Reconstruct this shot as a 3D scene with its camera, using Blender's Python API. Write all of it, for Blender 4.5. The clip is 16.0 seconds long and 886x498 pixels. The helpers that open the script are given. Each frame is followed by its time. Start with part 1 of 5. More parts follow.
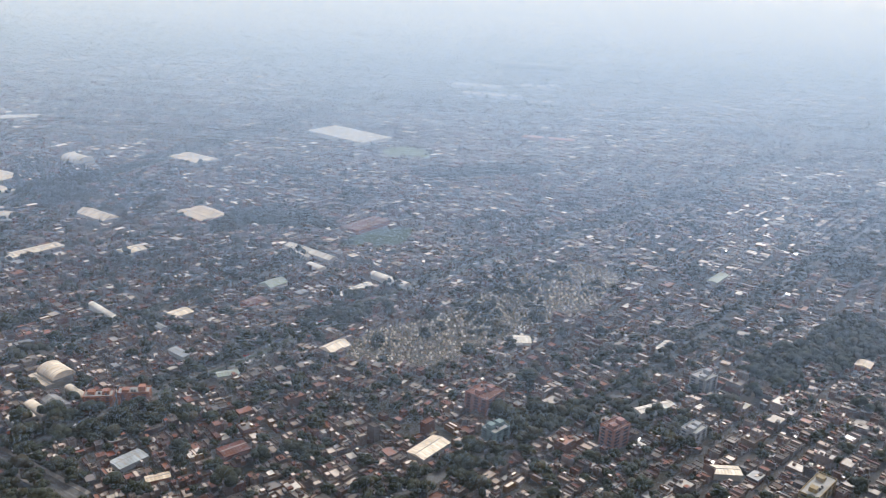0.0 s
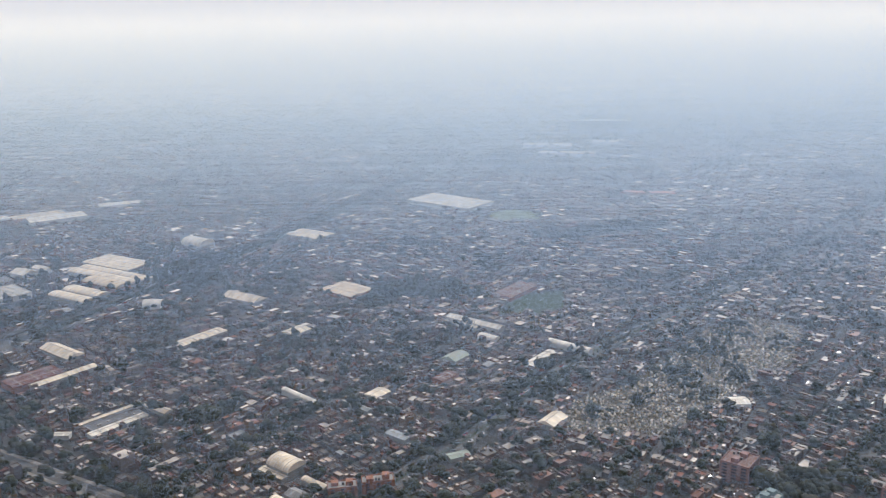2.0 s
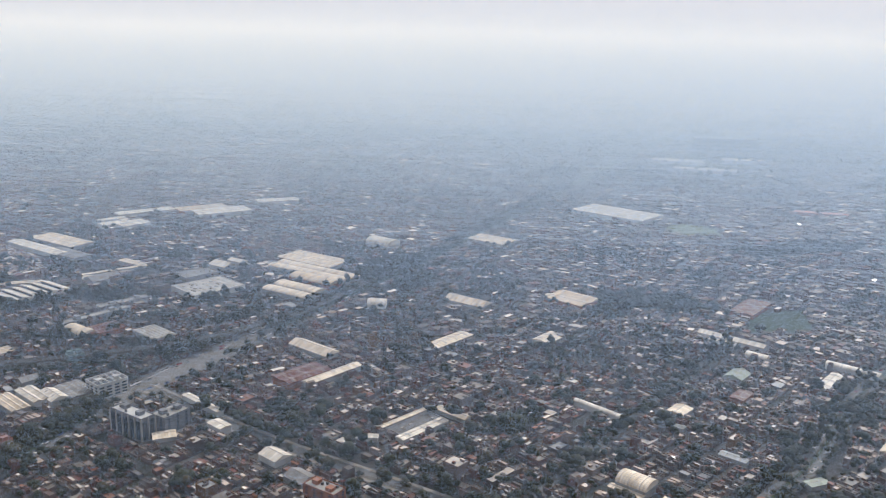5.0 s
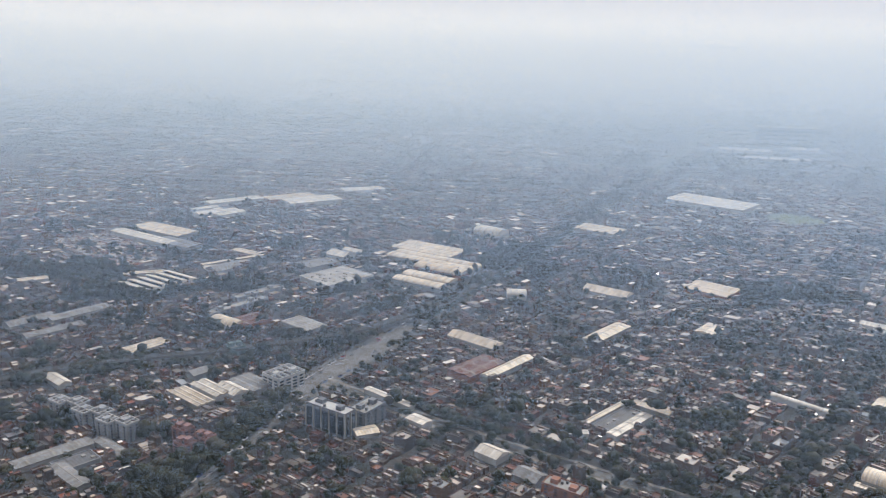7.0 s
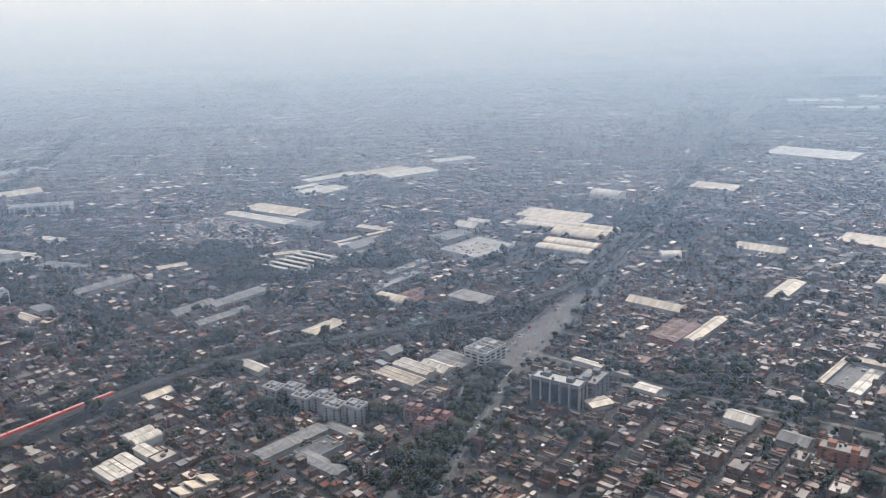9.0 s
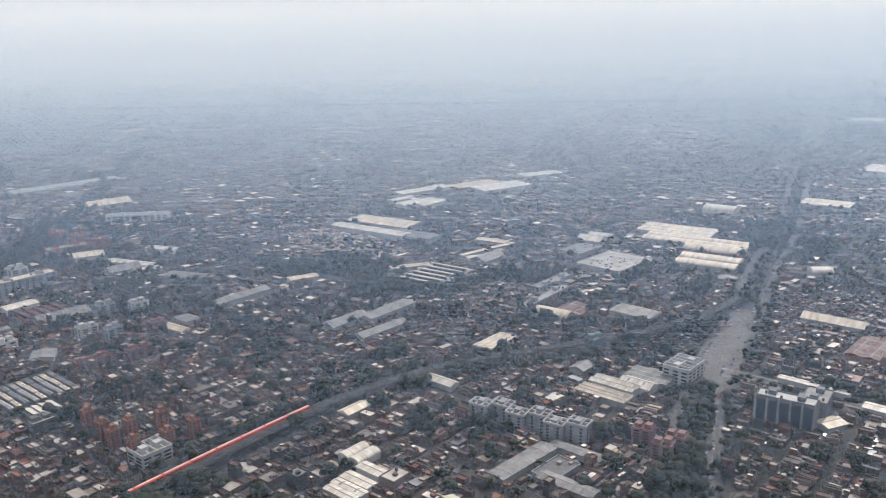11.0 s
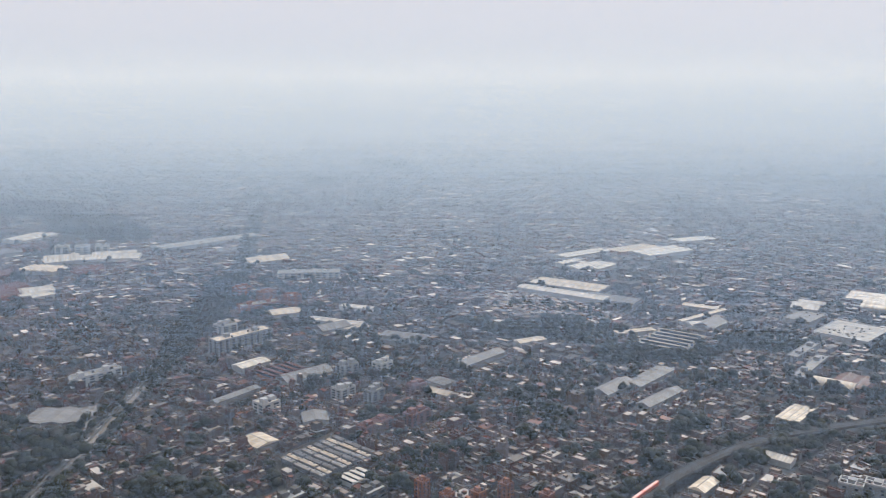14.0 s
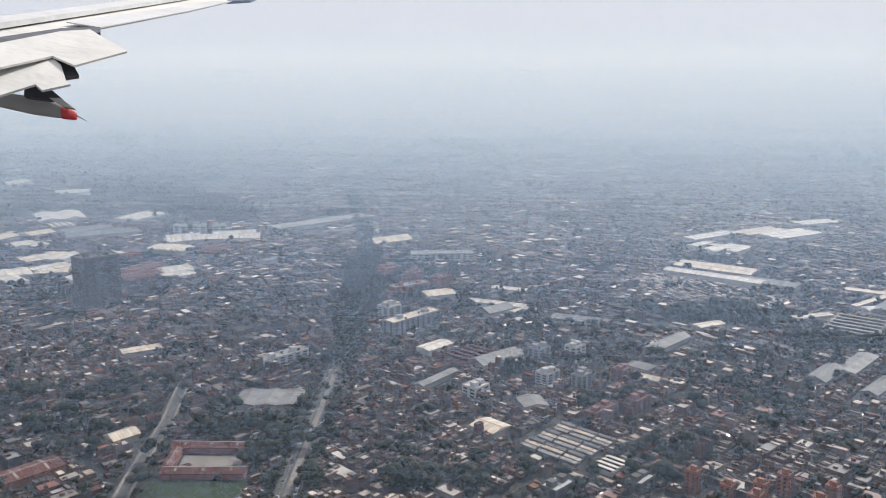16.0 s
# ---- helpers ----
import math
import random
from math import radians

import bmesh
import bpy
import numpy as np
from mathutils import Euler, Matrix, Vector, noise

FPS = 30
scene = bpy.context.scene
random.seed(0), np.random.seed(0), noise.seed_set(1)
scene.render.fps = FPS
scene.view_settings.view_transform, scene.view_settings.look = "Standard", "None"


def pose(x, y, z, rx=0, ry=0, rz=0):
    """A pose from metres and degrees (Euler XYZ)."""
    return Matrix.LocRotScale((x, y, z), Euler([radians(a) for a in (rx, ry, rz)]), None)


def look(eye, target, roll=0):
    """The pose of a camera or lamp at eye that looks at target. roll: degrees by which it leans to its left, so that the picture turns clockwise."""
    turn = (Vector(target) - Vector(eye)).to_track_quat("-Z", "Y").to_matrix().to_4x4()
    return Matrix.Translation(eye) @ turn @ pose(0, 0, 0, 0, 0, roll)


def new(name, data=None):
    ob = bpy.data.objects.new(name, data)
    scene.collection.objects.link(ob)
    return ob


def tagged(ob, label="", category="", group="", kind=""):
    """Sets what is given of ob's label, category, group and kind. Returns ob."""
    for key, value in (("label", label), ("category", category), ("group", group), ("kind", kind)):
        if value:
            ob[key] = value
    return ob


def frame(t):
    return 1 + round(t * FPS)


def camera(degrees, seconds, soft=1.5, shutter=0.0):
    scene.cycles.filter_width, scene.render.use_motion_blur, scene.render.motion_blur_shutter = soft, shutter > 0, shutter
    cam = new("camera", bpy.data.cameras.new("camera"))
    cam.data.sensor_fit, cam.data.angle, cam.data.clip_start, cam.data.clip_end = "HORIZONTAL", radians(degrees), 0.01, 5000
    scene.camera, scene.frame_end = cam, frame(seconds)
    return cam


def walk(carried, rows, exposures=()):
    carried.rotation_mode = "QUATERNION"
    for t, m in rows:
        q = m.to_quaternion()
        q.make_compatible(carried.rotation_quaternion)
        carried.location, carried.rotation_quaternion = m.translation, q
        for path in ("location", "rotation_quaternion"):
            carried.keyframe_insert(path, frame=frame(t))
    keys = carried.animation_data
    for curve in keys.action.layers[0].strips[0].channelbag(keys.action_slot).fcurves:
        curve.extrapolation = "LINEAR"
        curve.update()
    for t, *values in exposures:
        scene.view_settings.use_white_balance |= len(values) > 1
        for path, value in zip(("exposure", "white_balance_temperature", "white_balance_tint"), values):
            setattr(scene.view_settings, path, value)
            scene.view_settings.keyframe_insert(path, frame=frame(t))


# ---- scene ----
cam = camera(54.7, 16.0, 0.95)
# path length, first eye height, first tilt and lean
METRES, EYE, TILT, LEAN, TURN = 600.0, 158.0, -19.01, -2.86, 0.0
ROWS = [
    (0.0, 0.0, 0.0, 0.0, -0.0, 0.0, -0.0),
    (0.5, -0.0324, 0.0031, 0.0018, -0.07, 0.13, 0.98),
    (1.0, -0.0649, 0.0072, 0.004, 0.51, 0.96, 1.83),
    (1.5, -0.0972, 0.0109, 0.0067, 0.78, 2.46, 2.59),
    (2.0, -0.1297, 0.0149, 0.0087, 1.33, 4.15, 3.42),
    (2.5, -0.162, 0.0192, 0.0099, 2.19, 4.86, 3.37),
    (3.0, -0.1939, 0.0227, 0.0114, 2.5, 4.99, 3.49),
    (3.5, -0.2263, 0.0283, 0.0111, 2.39, 4.89, 2.54),
    (6.0, -0.3839, 0.0519, 0.011, 3.29, 5.27, 0.15),
    (6.5, -0.4154, 0.0568, 0.011, 3.58, 4.84, 0.48),
    (7.0, -0.4466, 0.0608, 0.0112, 3.23, 4.6, 0.48),
    (7.5, -0.4776, 0.0643, 0.0121, 3.39, 4.15, 0.75),
    (8.0, -0.5085, 0.0678, 0.0126, 3.96, 3.45, 1.66),
    (8.5, -0.5395, 0.0711, 0.0133, 4.07, 2.93, 2.83),
    (9.0, -0.57, 0.0748, 0.0139, 4.0, 2.76, 3.44),
    (11.5, -0.7221, 0.0948, 0.0166, 3.55, 4.69, 2.5),
    (12.0, -0.7519, 0.0981, 0.0176, 2.86, 5.52, 2.29),
    (12.5, -0.7816, 0.1013, 0.0182, 2.73, 6.89, 2.09),
    (13.0, -0.8113, 0.1043, 0.0192, 3.47, 8.07, 1.88),
    (13.5, -0.8411, 0.1076, 0.0202, 3.9, 8.68, 1.59),
    (14.0, -0.871, 0.1096, 0.0209, 4.83, 8.56, 1.45),
    (14.5, -0.901, 0.1115, 0.0216, 5.45, 7.83, 1.22),
    (15.0, -0.9312, 0.1141, 0.0221, 5.8, 7.14, 0.84),
    (15.5, -0.9615, 0.1155, 0.0231, 5.69, 6.78, 0.25),
    (16.0, -0.992, 0.1169, 0.0242, 6.33, 7.44, 0.87),
]
EXPOSURES = ((0.0, 0.2, 6150, 11), (1.0, 0.14, 6150, 11), (2.0, 0.0, 6150, 11), (2.5, -0.1, 6150, 11), (3.0, -0.03, 6150, 11), (3.5, 0.0, 6150, 11), (6.5, 0.0, 6150, 11), (8.0, -0.04, 6150, 11), (9.0, 0.05, 6150, 11), (12.5, 0.0, 6150, 11), (14.0, -0.06, 6150, 11), (15.0, 0.0, 6150, 11), (16.0, 0.0, 6150, 11))
walk(cam, [(t, pose(0, 0, EYE, TILT, LEAN, TURN) @ pose(METRES * x, METRES * y, METRES * z, 90 + pitch, roll, yaw)) for t, x, y, z, yaw, pitch, roll in ROWS], EXPOSURES)

# ---- world, sun ----
SUN_AZ, SUN_EL = 30.0, 42.0  # degrees right of +y, above the horizon
world = bpy.data.worlds.new("sky")
scene.world = world
world.use_nodes = True
wn = world.node_tree
sky = wn.nodes.new("ShaderNodeTexSky")
sky.sky_type = "NISHITA"
sky.sun_disc = False
sky.sun_elevation, sky.sun_rotation = radians(SUN_EL), radians(SUN_AZ)
sky.altitude, sky.air_density, sky.dust_density, sky.ozone_density = 2200, 1.0, 7.0, 2.0
bg = next(n for n in wn.nodes if n.type == "BACKGROUND")
bg.inputs["Strength"].default_value = 0.10
warm = wn.nodes.new("ShaderNodeMix")
warm.data_type, warm.blend_type = "RGBA", "MULTIPLY"
warm.inputs[0].default_value = 1.0
warm.inputs[7].default_value = (1.04, 0.99, 0.94, 1)  # dust in the air
wn.links.new(sky.outputs[0], warm.inputs[6])
veil = wn.nodes.new("ShaderNodeMix")  # the white smog that veils the whole sky
veil.data_type = "RGBA"
veil.inputs[0].default_value = 0.95
veil.inputs[7].default_value = (8.1, 7.75, 7.75, 1)
wn.links.new(warm.outputs[2], veil.inputs[6])
wn.links.new(veil.outputs[2], bg.inputs["Color"])
sun_data = bpy.data.lights.new("sun", "SUN")
sun_data.energy, sun_data.angle, sun_data.color = 4.8, radians(1.0), (1.0, 0.92, 0.80)
sun = new("sun", sun_data)
away = Vector((math.sin(radians(SUN_AZ)) * math.cos(radians(SUN_EL)), math.cos(radians(SUN_AZ)) * math.cos(radians(SUN_EL)), math.sin(radians(SUN_EL))))
sun.matrix_world = look(away * 800, (0, 0, 0))
# strips imitating smog: where they begin, share a metre near and far, top, softness
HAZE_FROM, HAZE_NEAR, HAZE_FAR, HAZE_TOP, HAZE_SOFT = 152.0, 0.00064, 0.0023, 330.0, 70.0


# ---- materials ----
def nodes_of(name, rough=0.8, metal=0.0):
    m = bpy.data.materials.new(name)
    m.use_nodes = True
    b = next(n for n in m.node_tree.nodes if n.type == "BSDF_PRINCIPLED")
    b.inputs["Roughness"].default_value, b.inputs["Metallic"].default_value = rough, metal
    return m, m.node_tree, b


def link(tree, a, b):
    tree.links.new(a, b)


def ramp_node(tree, fac, stops, hard=False):
    r = tree.nodes.new("ShaderNodeValToRGB")
    cr = r.color_ramp
    cr.interpolation = "CONSTANT" if hard else "LINEAR"
    while len(cr.elements) < len(stops):
        cr.elements.new(0.5)
    for e, (p, c) in zip(cr.elements, stops):
        e.position, e.color = p, (*c, 1)
    link(tree, fac, r.inputs[0])
    return r.outputs[0]


def noise_node(tree, scale, detail=3.0, rough=0.6):
    g = tree.nodes.new("ShaderNodeNewGeometry")
    n = tree.nodes.new("ShaderNodeTexNoise")
    n.inputs["Scale"].default_value, n.inputs["Detail"].default_value, n.inputs["Roughness"].default_value = scale, detail, rough
    link(tree, g.outputs["Position"], n.inputs["Vector"])
    return n.outputs[0]


def blend(tree, fac, a, b, kind="MIX"):
    m = tree.nodes.new("ShaderNodeMix")
    m.data_type, m.blend_type = "RGBA", kind
    for k, v in ((0, fac), (6, a), (7, b)):
        if isinstance(v, (int, float)):
            m.inputs[k].default_value = v
        elif isinstance(v, tuple):
            m.inputs[k].default_value = (*v, 1)
        else:
            link(tree, v, m.inputs[k])
    return m.outputs[2]


def worn(tree, colour, big=0.25, fine=2.5, depth=0.45):
    """Stains at two scales over a colour."""
    a = ramp_node(tree, noise_node(tree, big, 4), [(0.3, (1 - depth,) * 3), (0.65, (1.08,) * 3)])
    b = ramp_node(tree, noise_node(tree, fine, 2), [(0.25, (1 - depth * 0.7,) * 3), (0.6, (1.05,) * 3)])
    return blend(tree, 1.0, blend(tree, 1.0, colour, a, "MULTIPLY"), b, "MULTIPLY")


def bump(tree, bsdf, scale, strength, dist=0.1):
    b = tree.nodes.new("ShaderNodeBump")
    b.inputs["Strength"].default_value, b.inputs["Distance"].default_value = strength, dist
    link(tree, noise_node(tree, scale, 3), b.inputs["Height"])
    link(tree, b.outputs[0], bsdf.inputs["Normal"])


def plain(name, colour, rough=0.8, metal=0.0, depth=0.4, big=0.25, fine=2.5, gloss=0.5):
    m, tree, b = nodes_of(name, rough, metal)
    b.inputs["Specular IOR Level"].default_value = gloss
    link(tree, worn(tree, colour, big, fine, depth), b.inputs["Base Color"])
    bump(tree, b, 3.0, 0.3)
    return m


def picked(name, stops, source, rough=0.8, depth=0.4):
    """A colour for each piece out of a fixed set. source: island or object."""
    m, tree, b = nodes_of(name, rough)
    if source == "island":
        fac = tree.nodes.new("ShaderNodeNewGeometry").outputs["Random Per Island"]
    else:
        fac = tree.nodes.new("ShaderNodeObjectInfo").outputs["Random"]
    shade = ramp_node(tree, noise_node(tree, 0.011, 2), [(0.36, (0.72, 0.70, 0.70)), (0.62, (1.18, 1.12, 1.08))])  # some quarters are paler
    link(tree, worn(tree, blend(tree, 1.0, ramp_node(tree, fac, stops, True), shade, "MULTIPLY"), depth=depth), b.inputs["Base Color"])
    bump(tree, b, 3.0, 0.3)
    return m


def ribbed(name, colour, rough=0.6, metal=0.0, depth=0.3, pitch=1.1, gloss=0.2):
    """Sheet roofing: ribs along the object's own y, rust and dirt over it."""
    m, tree, b = nodes_of(name, rough, metal)
    b.inputs["Specular IOR Level"].default_value = gloss
    co = tree.nodes.new("ShaderNodeTexCoord")
    w = tree.nodes.new("ShaderNodeTexWave")
    w.inputs["Scale"].default_value, w.inputs["Distortion"].default_value = 0.314 / pitch, 0.0
    link(tree, co.outputs["Object"], w.inputs["Vector"])
    sheet = ramp_node(tree, w.outputs[0], [(0.0, (0.82,) * 3), (0.35, (1.0,) * 3)])
    # single sheets, each weathered its own way
    cut = tree.nodes.new("ShaderNodeVectorMath")
    cut.operation = "SNAP"
    cut.inputs[1].default_value = (1.3, 3.1, 50.0)
    link(tree, co.outputs["Object"], cut.inputs[0])
    lot = tree.nodes.new("ShaderNodeTexWhiteNoise")
    link(tree, cut.outputs[0], lot.inputs["Vector"])
    aged = ramp_node(tree, lot.outputs["Value"], [(0.0, (0.62, 0.60, 0.57)), (0.12, (0.84, 0.83, 0.81)), (0.6, (0.97, 0.96, 0.95)), (1.0, (1.06,) * 3)])
    # streaks of dirt down the slope
    run = tree.nodes.new("ShaderNodeMapping")
    run.inputs["Scale"].default_value = (0.9, 0.07, 0.07)
    link(tree, co.outputs["Object"], run.inputs["Vector"])
    dirt = tree.nodes.new("ShaderNodeTexNoise")
    dirt.inputs["Scale"].default_value, dirt.inputs["Detail"].default_value = 1.0, 4.0
    link(tree, run.outputs[0], dirt.inputs["Vector"])
    runs = ramp_node(tree, dirt.outputs[0], [(0.32, (0.66, 0.62, 0.57)), (0.58, (1.03,) * 3)])
    base_col = blend(tree, 1.0, blend(tree, 1.0, colour, sheet, "MULTIPLY"), blend(tree, 1.0, aged, runs, "MULTIPLY"), "MULTIPLY")
    link(tree, worn(tree, base_col, 0.18, 1.6, depth), b.inputs["Base Color"])
    bp = tree.nodes.new("ShaderNodeBump")
    bp.inputs["Strength"].default_value, bp.inputs["Distance"].default_value = 0.5, 0.1
    link(tree, w.outputs[0], bp.inputs["Height"])
    link(tree, bp.outputs[0], b.inputs["Normal"])
    return m


ROOFS = [(0.0, (0.10, 0.085, 0.07)), (0.10, (0.050, 0.040, 0.034)), (0.20, (0.20, 0.165, 0.135)), (0.29, (0.15, 0.047, 0.027)), (0.38, (0.36, 0.30, 0.25)),
         (0.48, (0.0376, 0.0303, 0.0259)), (0.57, (0.095, 0.034, 0.022)), (0.65, (0.48, 0.425, 0.37)), (0.75, (0.085, 0.055, 0.041)), (0.83, (0.20, 0.09, 0.058)), (0.90, (0.124, 0.117, 0.12)), (0.94, (0.66, 0.61, 0.55))]
FAR_ROOFS = [(0.0, (0.050, 0.046, 0.042)), (0.36, (0.085, 0.068, 0.056)), (0.54, (0.13, 0.056, 0.040)), (0.63, (0.125, 0.108, 0.092)), (0.76, (0.25, 0.215, 0.18)), (0.86, (0.46, 0.405, 0.345)), (0.94, (0.72, 0.67, 0.60))]
WALLS = [(0.0, (0.0976, 0.0791, 0.0707)), (0.2, (0.0595, 0.0459, 0.0406)), (0.36, (0.126, 0.0928, 0.0707)), (0.5, (0.0896, 0.0394, 0.0269)), (0.64, (0.165, 0.134, 0.125)),
         (0.76, (0.105, 0.0623, 0.0472)), (0.86, (0.0558, 0.0555, 0.061)), (0.94, (0.134, 0.0758, 0.0303))]
M = {
    "house_roof": picked("house_roof", ROOFS, "island"),
    "house_wall": picked("house_wall", WALLS, "island"),
    "shop_roof": picked("shop_roof", [(0.0, (0.20, 0.18, 0.155)), (0.28, (0.34, 0.31, 0.27)), (0.45, (0.13, 0.12, 0.11)), (0.62, (0.45, 0.425, 0.38)), (0.75, (0.20, 0.083, 0.055)), (0.88, (0.22, 0.235, 0.245)), (0.95, (0.60, 0.57, 0.52))], "island", 0.6, 0.45),
    "tin": picked("tin_roof", [(0.0, (0.268, 0.268, 0.268)), (0.3, (0.131, 0.125, 0.119)), (0.5, (0.416, 0.411, 0.393)), (0.7, (0.208, 0.107, 0.0714)), (0.85, (0.48, 0.46, 0.42))], "island", 0.22, 0.3),
    "far_roof": picked("far_roof", FAR_ROOFS, "island"),
    "roof_one": picked("roof_one", ROOFS, "object"),
    "wall_one": picked("wall_one", WALLS, "object"),
    "white": ribbed("white_sheet", (0.64, 0.60, 0.53), gloss=0.5),
    "cream": ribbed("cream_sheet", (0.656, 0.568, 0.448), gloss=0.5),
    "grey": ribbed("grey_sheet", (0.22, 0.222, 0.228)),
    "blue": ribbed("blue_sheet", (0.304, 0.336, 0.36)),
    "dark": ribbed("dark_sheet", (0.128, 0.128, 0.136)),
    "green": ribbed("green_sheet", (0.288, 0.344, 0.304)),
    "red": ribbed("red_sheet", (0.125, 0.05, 0.038)),
    "pale": ribbed("pale_grey_sheet", (0.40, 0.39, 0.37)),
    "salmon": ribbed("salmon_sheet", (0.52, 0.23, 0.18)),
    "tan": ribbed("tan_sheet", (0.56, 0.46, 0.34), gloss=0.5),
    "concrete": plain("concrete", (0.272, 0.264, 0.248)),
    "render_white": plain("white_render", (0.40, 0.40, 0.39), depth=0.25),
    "render_grey": plain("grey_render", (0.24, 0.248, 0.256), depth=0.3),
    "pink": plain("pink_render", (0.20, 0.105, 0.095), depth=0.3),
    "brick": plain("orange_brick", (0.235, 0.098, 0.056), depth=0.35),
    "yellow": plain("ochre_render", (0.22, 0.165, 0.075), depth=0.3),
    "teal": plain("teal_render", (0.12, 0.176, 0.184), depth=0.3),
    "render_dark": plain("dark_render", (0.13, 0.137, 0.15), depth=0.3),
    "slate": plain("dark_cladding_gap_shade", (0.08, 0.09, 0.11), 0.5),
    "dusty_asphalt": plain("dusty_asphalt", (0.118, 0.112, 0.105), 0.9, big=0.08, fine=0.7),
    "asphalt": plain("asphalt", (0.075, 0.073, 0.072), 0.85, big=0.08, fine=0.8),
    "path": plain("pale_paving", (0.21, 0.19, 0.165), 0.85, big=0.1, fine=1.0),
    "paint": plain("road_paint", (0.36, 0.36, 0.34)),
    "turf": plain("turf", (0.042, 0.060, 0.036), 0.95, big=0.12, fine=1.0, gloss=0.1),
    "far_turf": plain("sunlit_turf", (0.16, 0.19, 0.11), 0.95, big=0.05, fine=0.4, gloss=0.1),
    "earth": plain("dry_earth", (0.15, 0.13, 0.10), 0.95, big=0.06, fine=0.5, gloss=0.2),
    "dry_turf": plain("dry_turf", (0.055, 0.05, 0.034), 0.95, big=0.1, fine=0.6, gloss=0.1),
    "bark": plain("bark", (0.10, 0.075, 0.05), 0.9),
    "tank": plain("black_tank", (0.05, 0.05, 0.055), 0.5),
    "track": plain("track_bed", (0.05, 0.05, 0.05), 0.95, gloss=0.1),
    "parapet": plain("stained_concrete", (0.12, 0.117, 0.11), 0.9, gloss=0.2),
    "rail_edge": plain("pale_parapet", (0.288, 0.272, 0.248)),
    "train_roof": plain("faded_pink_enamel", (0.62, 0.40, 0.36), 0.4, depth=0.15),
    "orange": plain("orange_enamel", (0.55, 0.11, 0.07), 0.4, depth=0.15),
    "stone": picked("grave_stone", [(0.0, (0.12, 0.10, 0.075)), (0.30, (0.28, 0.235, 0.17)), (0.60, (0.62, 0.56, 0.45)), (0.72, (0.16, 0.13, 0.10)), (0.86, (0.42, 0.37, 0.30)), (0.95, (0.80, 0.77, 0.70))], "island", 0.35),
    "car_paint": picked("car_paint", [(0.0, (0.7, 0.7, 0.7)), (0.35, (0.30, 0.31, 0.33)), (0.55, (0.05, 0.05, 0.06)), (0.7, (0.35, 0.04, 0.04)), (0.8, (0.6, 0.58, 0.52)), (0.9, (0.06, 0.10, 0.25))], "object", 0.25, 0.1),
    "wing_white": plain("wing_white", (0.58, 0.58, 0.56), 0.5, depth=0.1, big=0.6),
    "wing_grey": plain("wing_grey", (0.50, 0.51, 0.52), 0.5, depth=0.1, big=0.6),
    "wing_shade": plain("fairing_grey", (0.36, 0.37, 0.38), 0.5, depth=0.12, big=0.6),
    "wing_blue": plain("wing_blue", (0.03, 0.06, 0.14), 0.35, depth=0.1),
    "wing_red": plain("wing_red", (0.50, 0.04, 0.04), 0.45, depth=0.1),
    "rubber": plain("rubber", (0.03, 0.03, 0.03)),
}


def glass_dark():
    m, tree, b = nodes_of("window_glass", 0.12)
    b.inputs["Base Color"].default_value = (0.03, 0.04, 0.05, 1)
    return m


M["glass"] = glass_dark()


def leaves(name, stops, source):
    m, tree, b = nodes_of(name, 0.75)
    fac = tree.nodes.new("ShaderNodeNewGeometry").outputs["Random Per Island"] if source == "island" else tree.nodes.new("ShaderNodeObjectInfo").outputs["Random"]
    c = ramp_node(tree, fac, stops)
    v = ramp_node(tree, noise_node(tree, 0.06, 3), [(0.3, (0.6, 0.65, 0.6)), (0.7, (1.25, 1.15, 1.0))])
    link(tree, blend(tree, 1.0, c, v, "MULTIPLY"), b.inputs["Base Color"])
    b.inputs["Specular IOR Level"].default_value = 0.2
    bump(tree, b, 2.2, 0.9, 0.5)
    return m


GREENS = [(0.0, (0.0108, 0.0158, 0.00952)), (0.4, (0.018, 0.0246, 0.013)), (0.75, (0.027, 0.0309, 0.0155)), (1.0, (0.0396, 0.0351, 0.0216))]
M["leaf"] = leaves("foliage", GREENS, "island")


def ground_mat():
    m, tree, b = nodes_of("city_ground", 0.95)
    b.inputs["Specular IOR Level"].default_value = 0.2
    a = ramp_node(tree, noise_node(tree, 0.02, 5), [(0.35, (0.0253, 0.0274, 0.0216)), (0.5, (0.0459, 0.0433, 0.0408)), (0.68, (0.0734, 0.0663, 0.0576))])
    c = ramp_node(tree, noise_node(tree, 0.35, 4), [(0.3, (0.55,) * 3), (0.7, (1.2,) * 3)])
    link(tree, blend(tree, 1.0, a, c, "MULTIPLY"), b.inputs["Base Color"])
    return m


def haze_strip_mat(name, colour):
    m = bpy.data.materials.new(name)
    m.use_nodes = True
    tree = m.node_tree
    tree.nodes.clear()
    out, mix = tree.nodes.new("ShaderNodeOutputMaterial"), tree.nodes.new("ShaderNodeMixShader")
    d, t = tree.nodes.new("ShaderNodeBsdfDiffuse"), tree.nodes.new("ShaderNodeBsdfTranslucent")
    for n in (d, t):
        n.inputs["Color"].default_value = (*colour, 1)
    mix.inputs[0].default_value = 0.85  # strips pass most light forwards, as smog does
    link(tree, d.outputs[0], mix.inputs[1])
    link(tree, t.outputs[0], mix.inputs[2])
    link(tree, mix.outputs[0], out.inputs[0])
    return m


M["ground"] = ground_mat()
# strip colours carry the imitated haze: bluish near, whiter farther off
M["haze"] = haze_strip_mat("haze", (0.395, 0.53, 0.745))
M["haze_strips_mid"] = haze_strip_mat("haze_strips_mid", (0.435, 0.51, 0.572))
M["haze_strips_out"] = haze_strip_mat("haze_strips_out", (0.81, 0.79, 0.75))
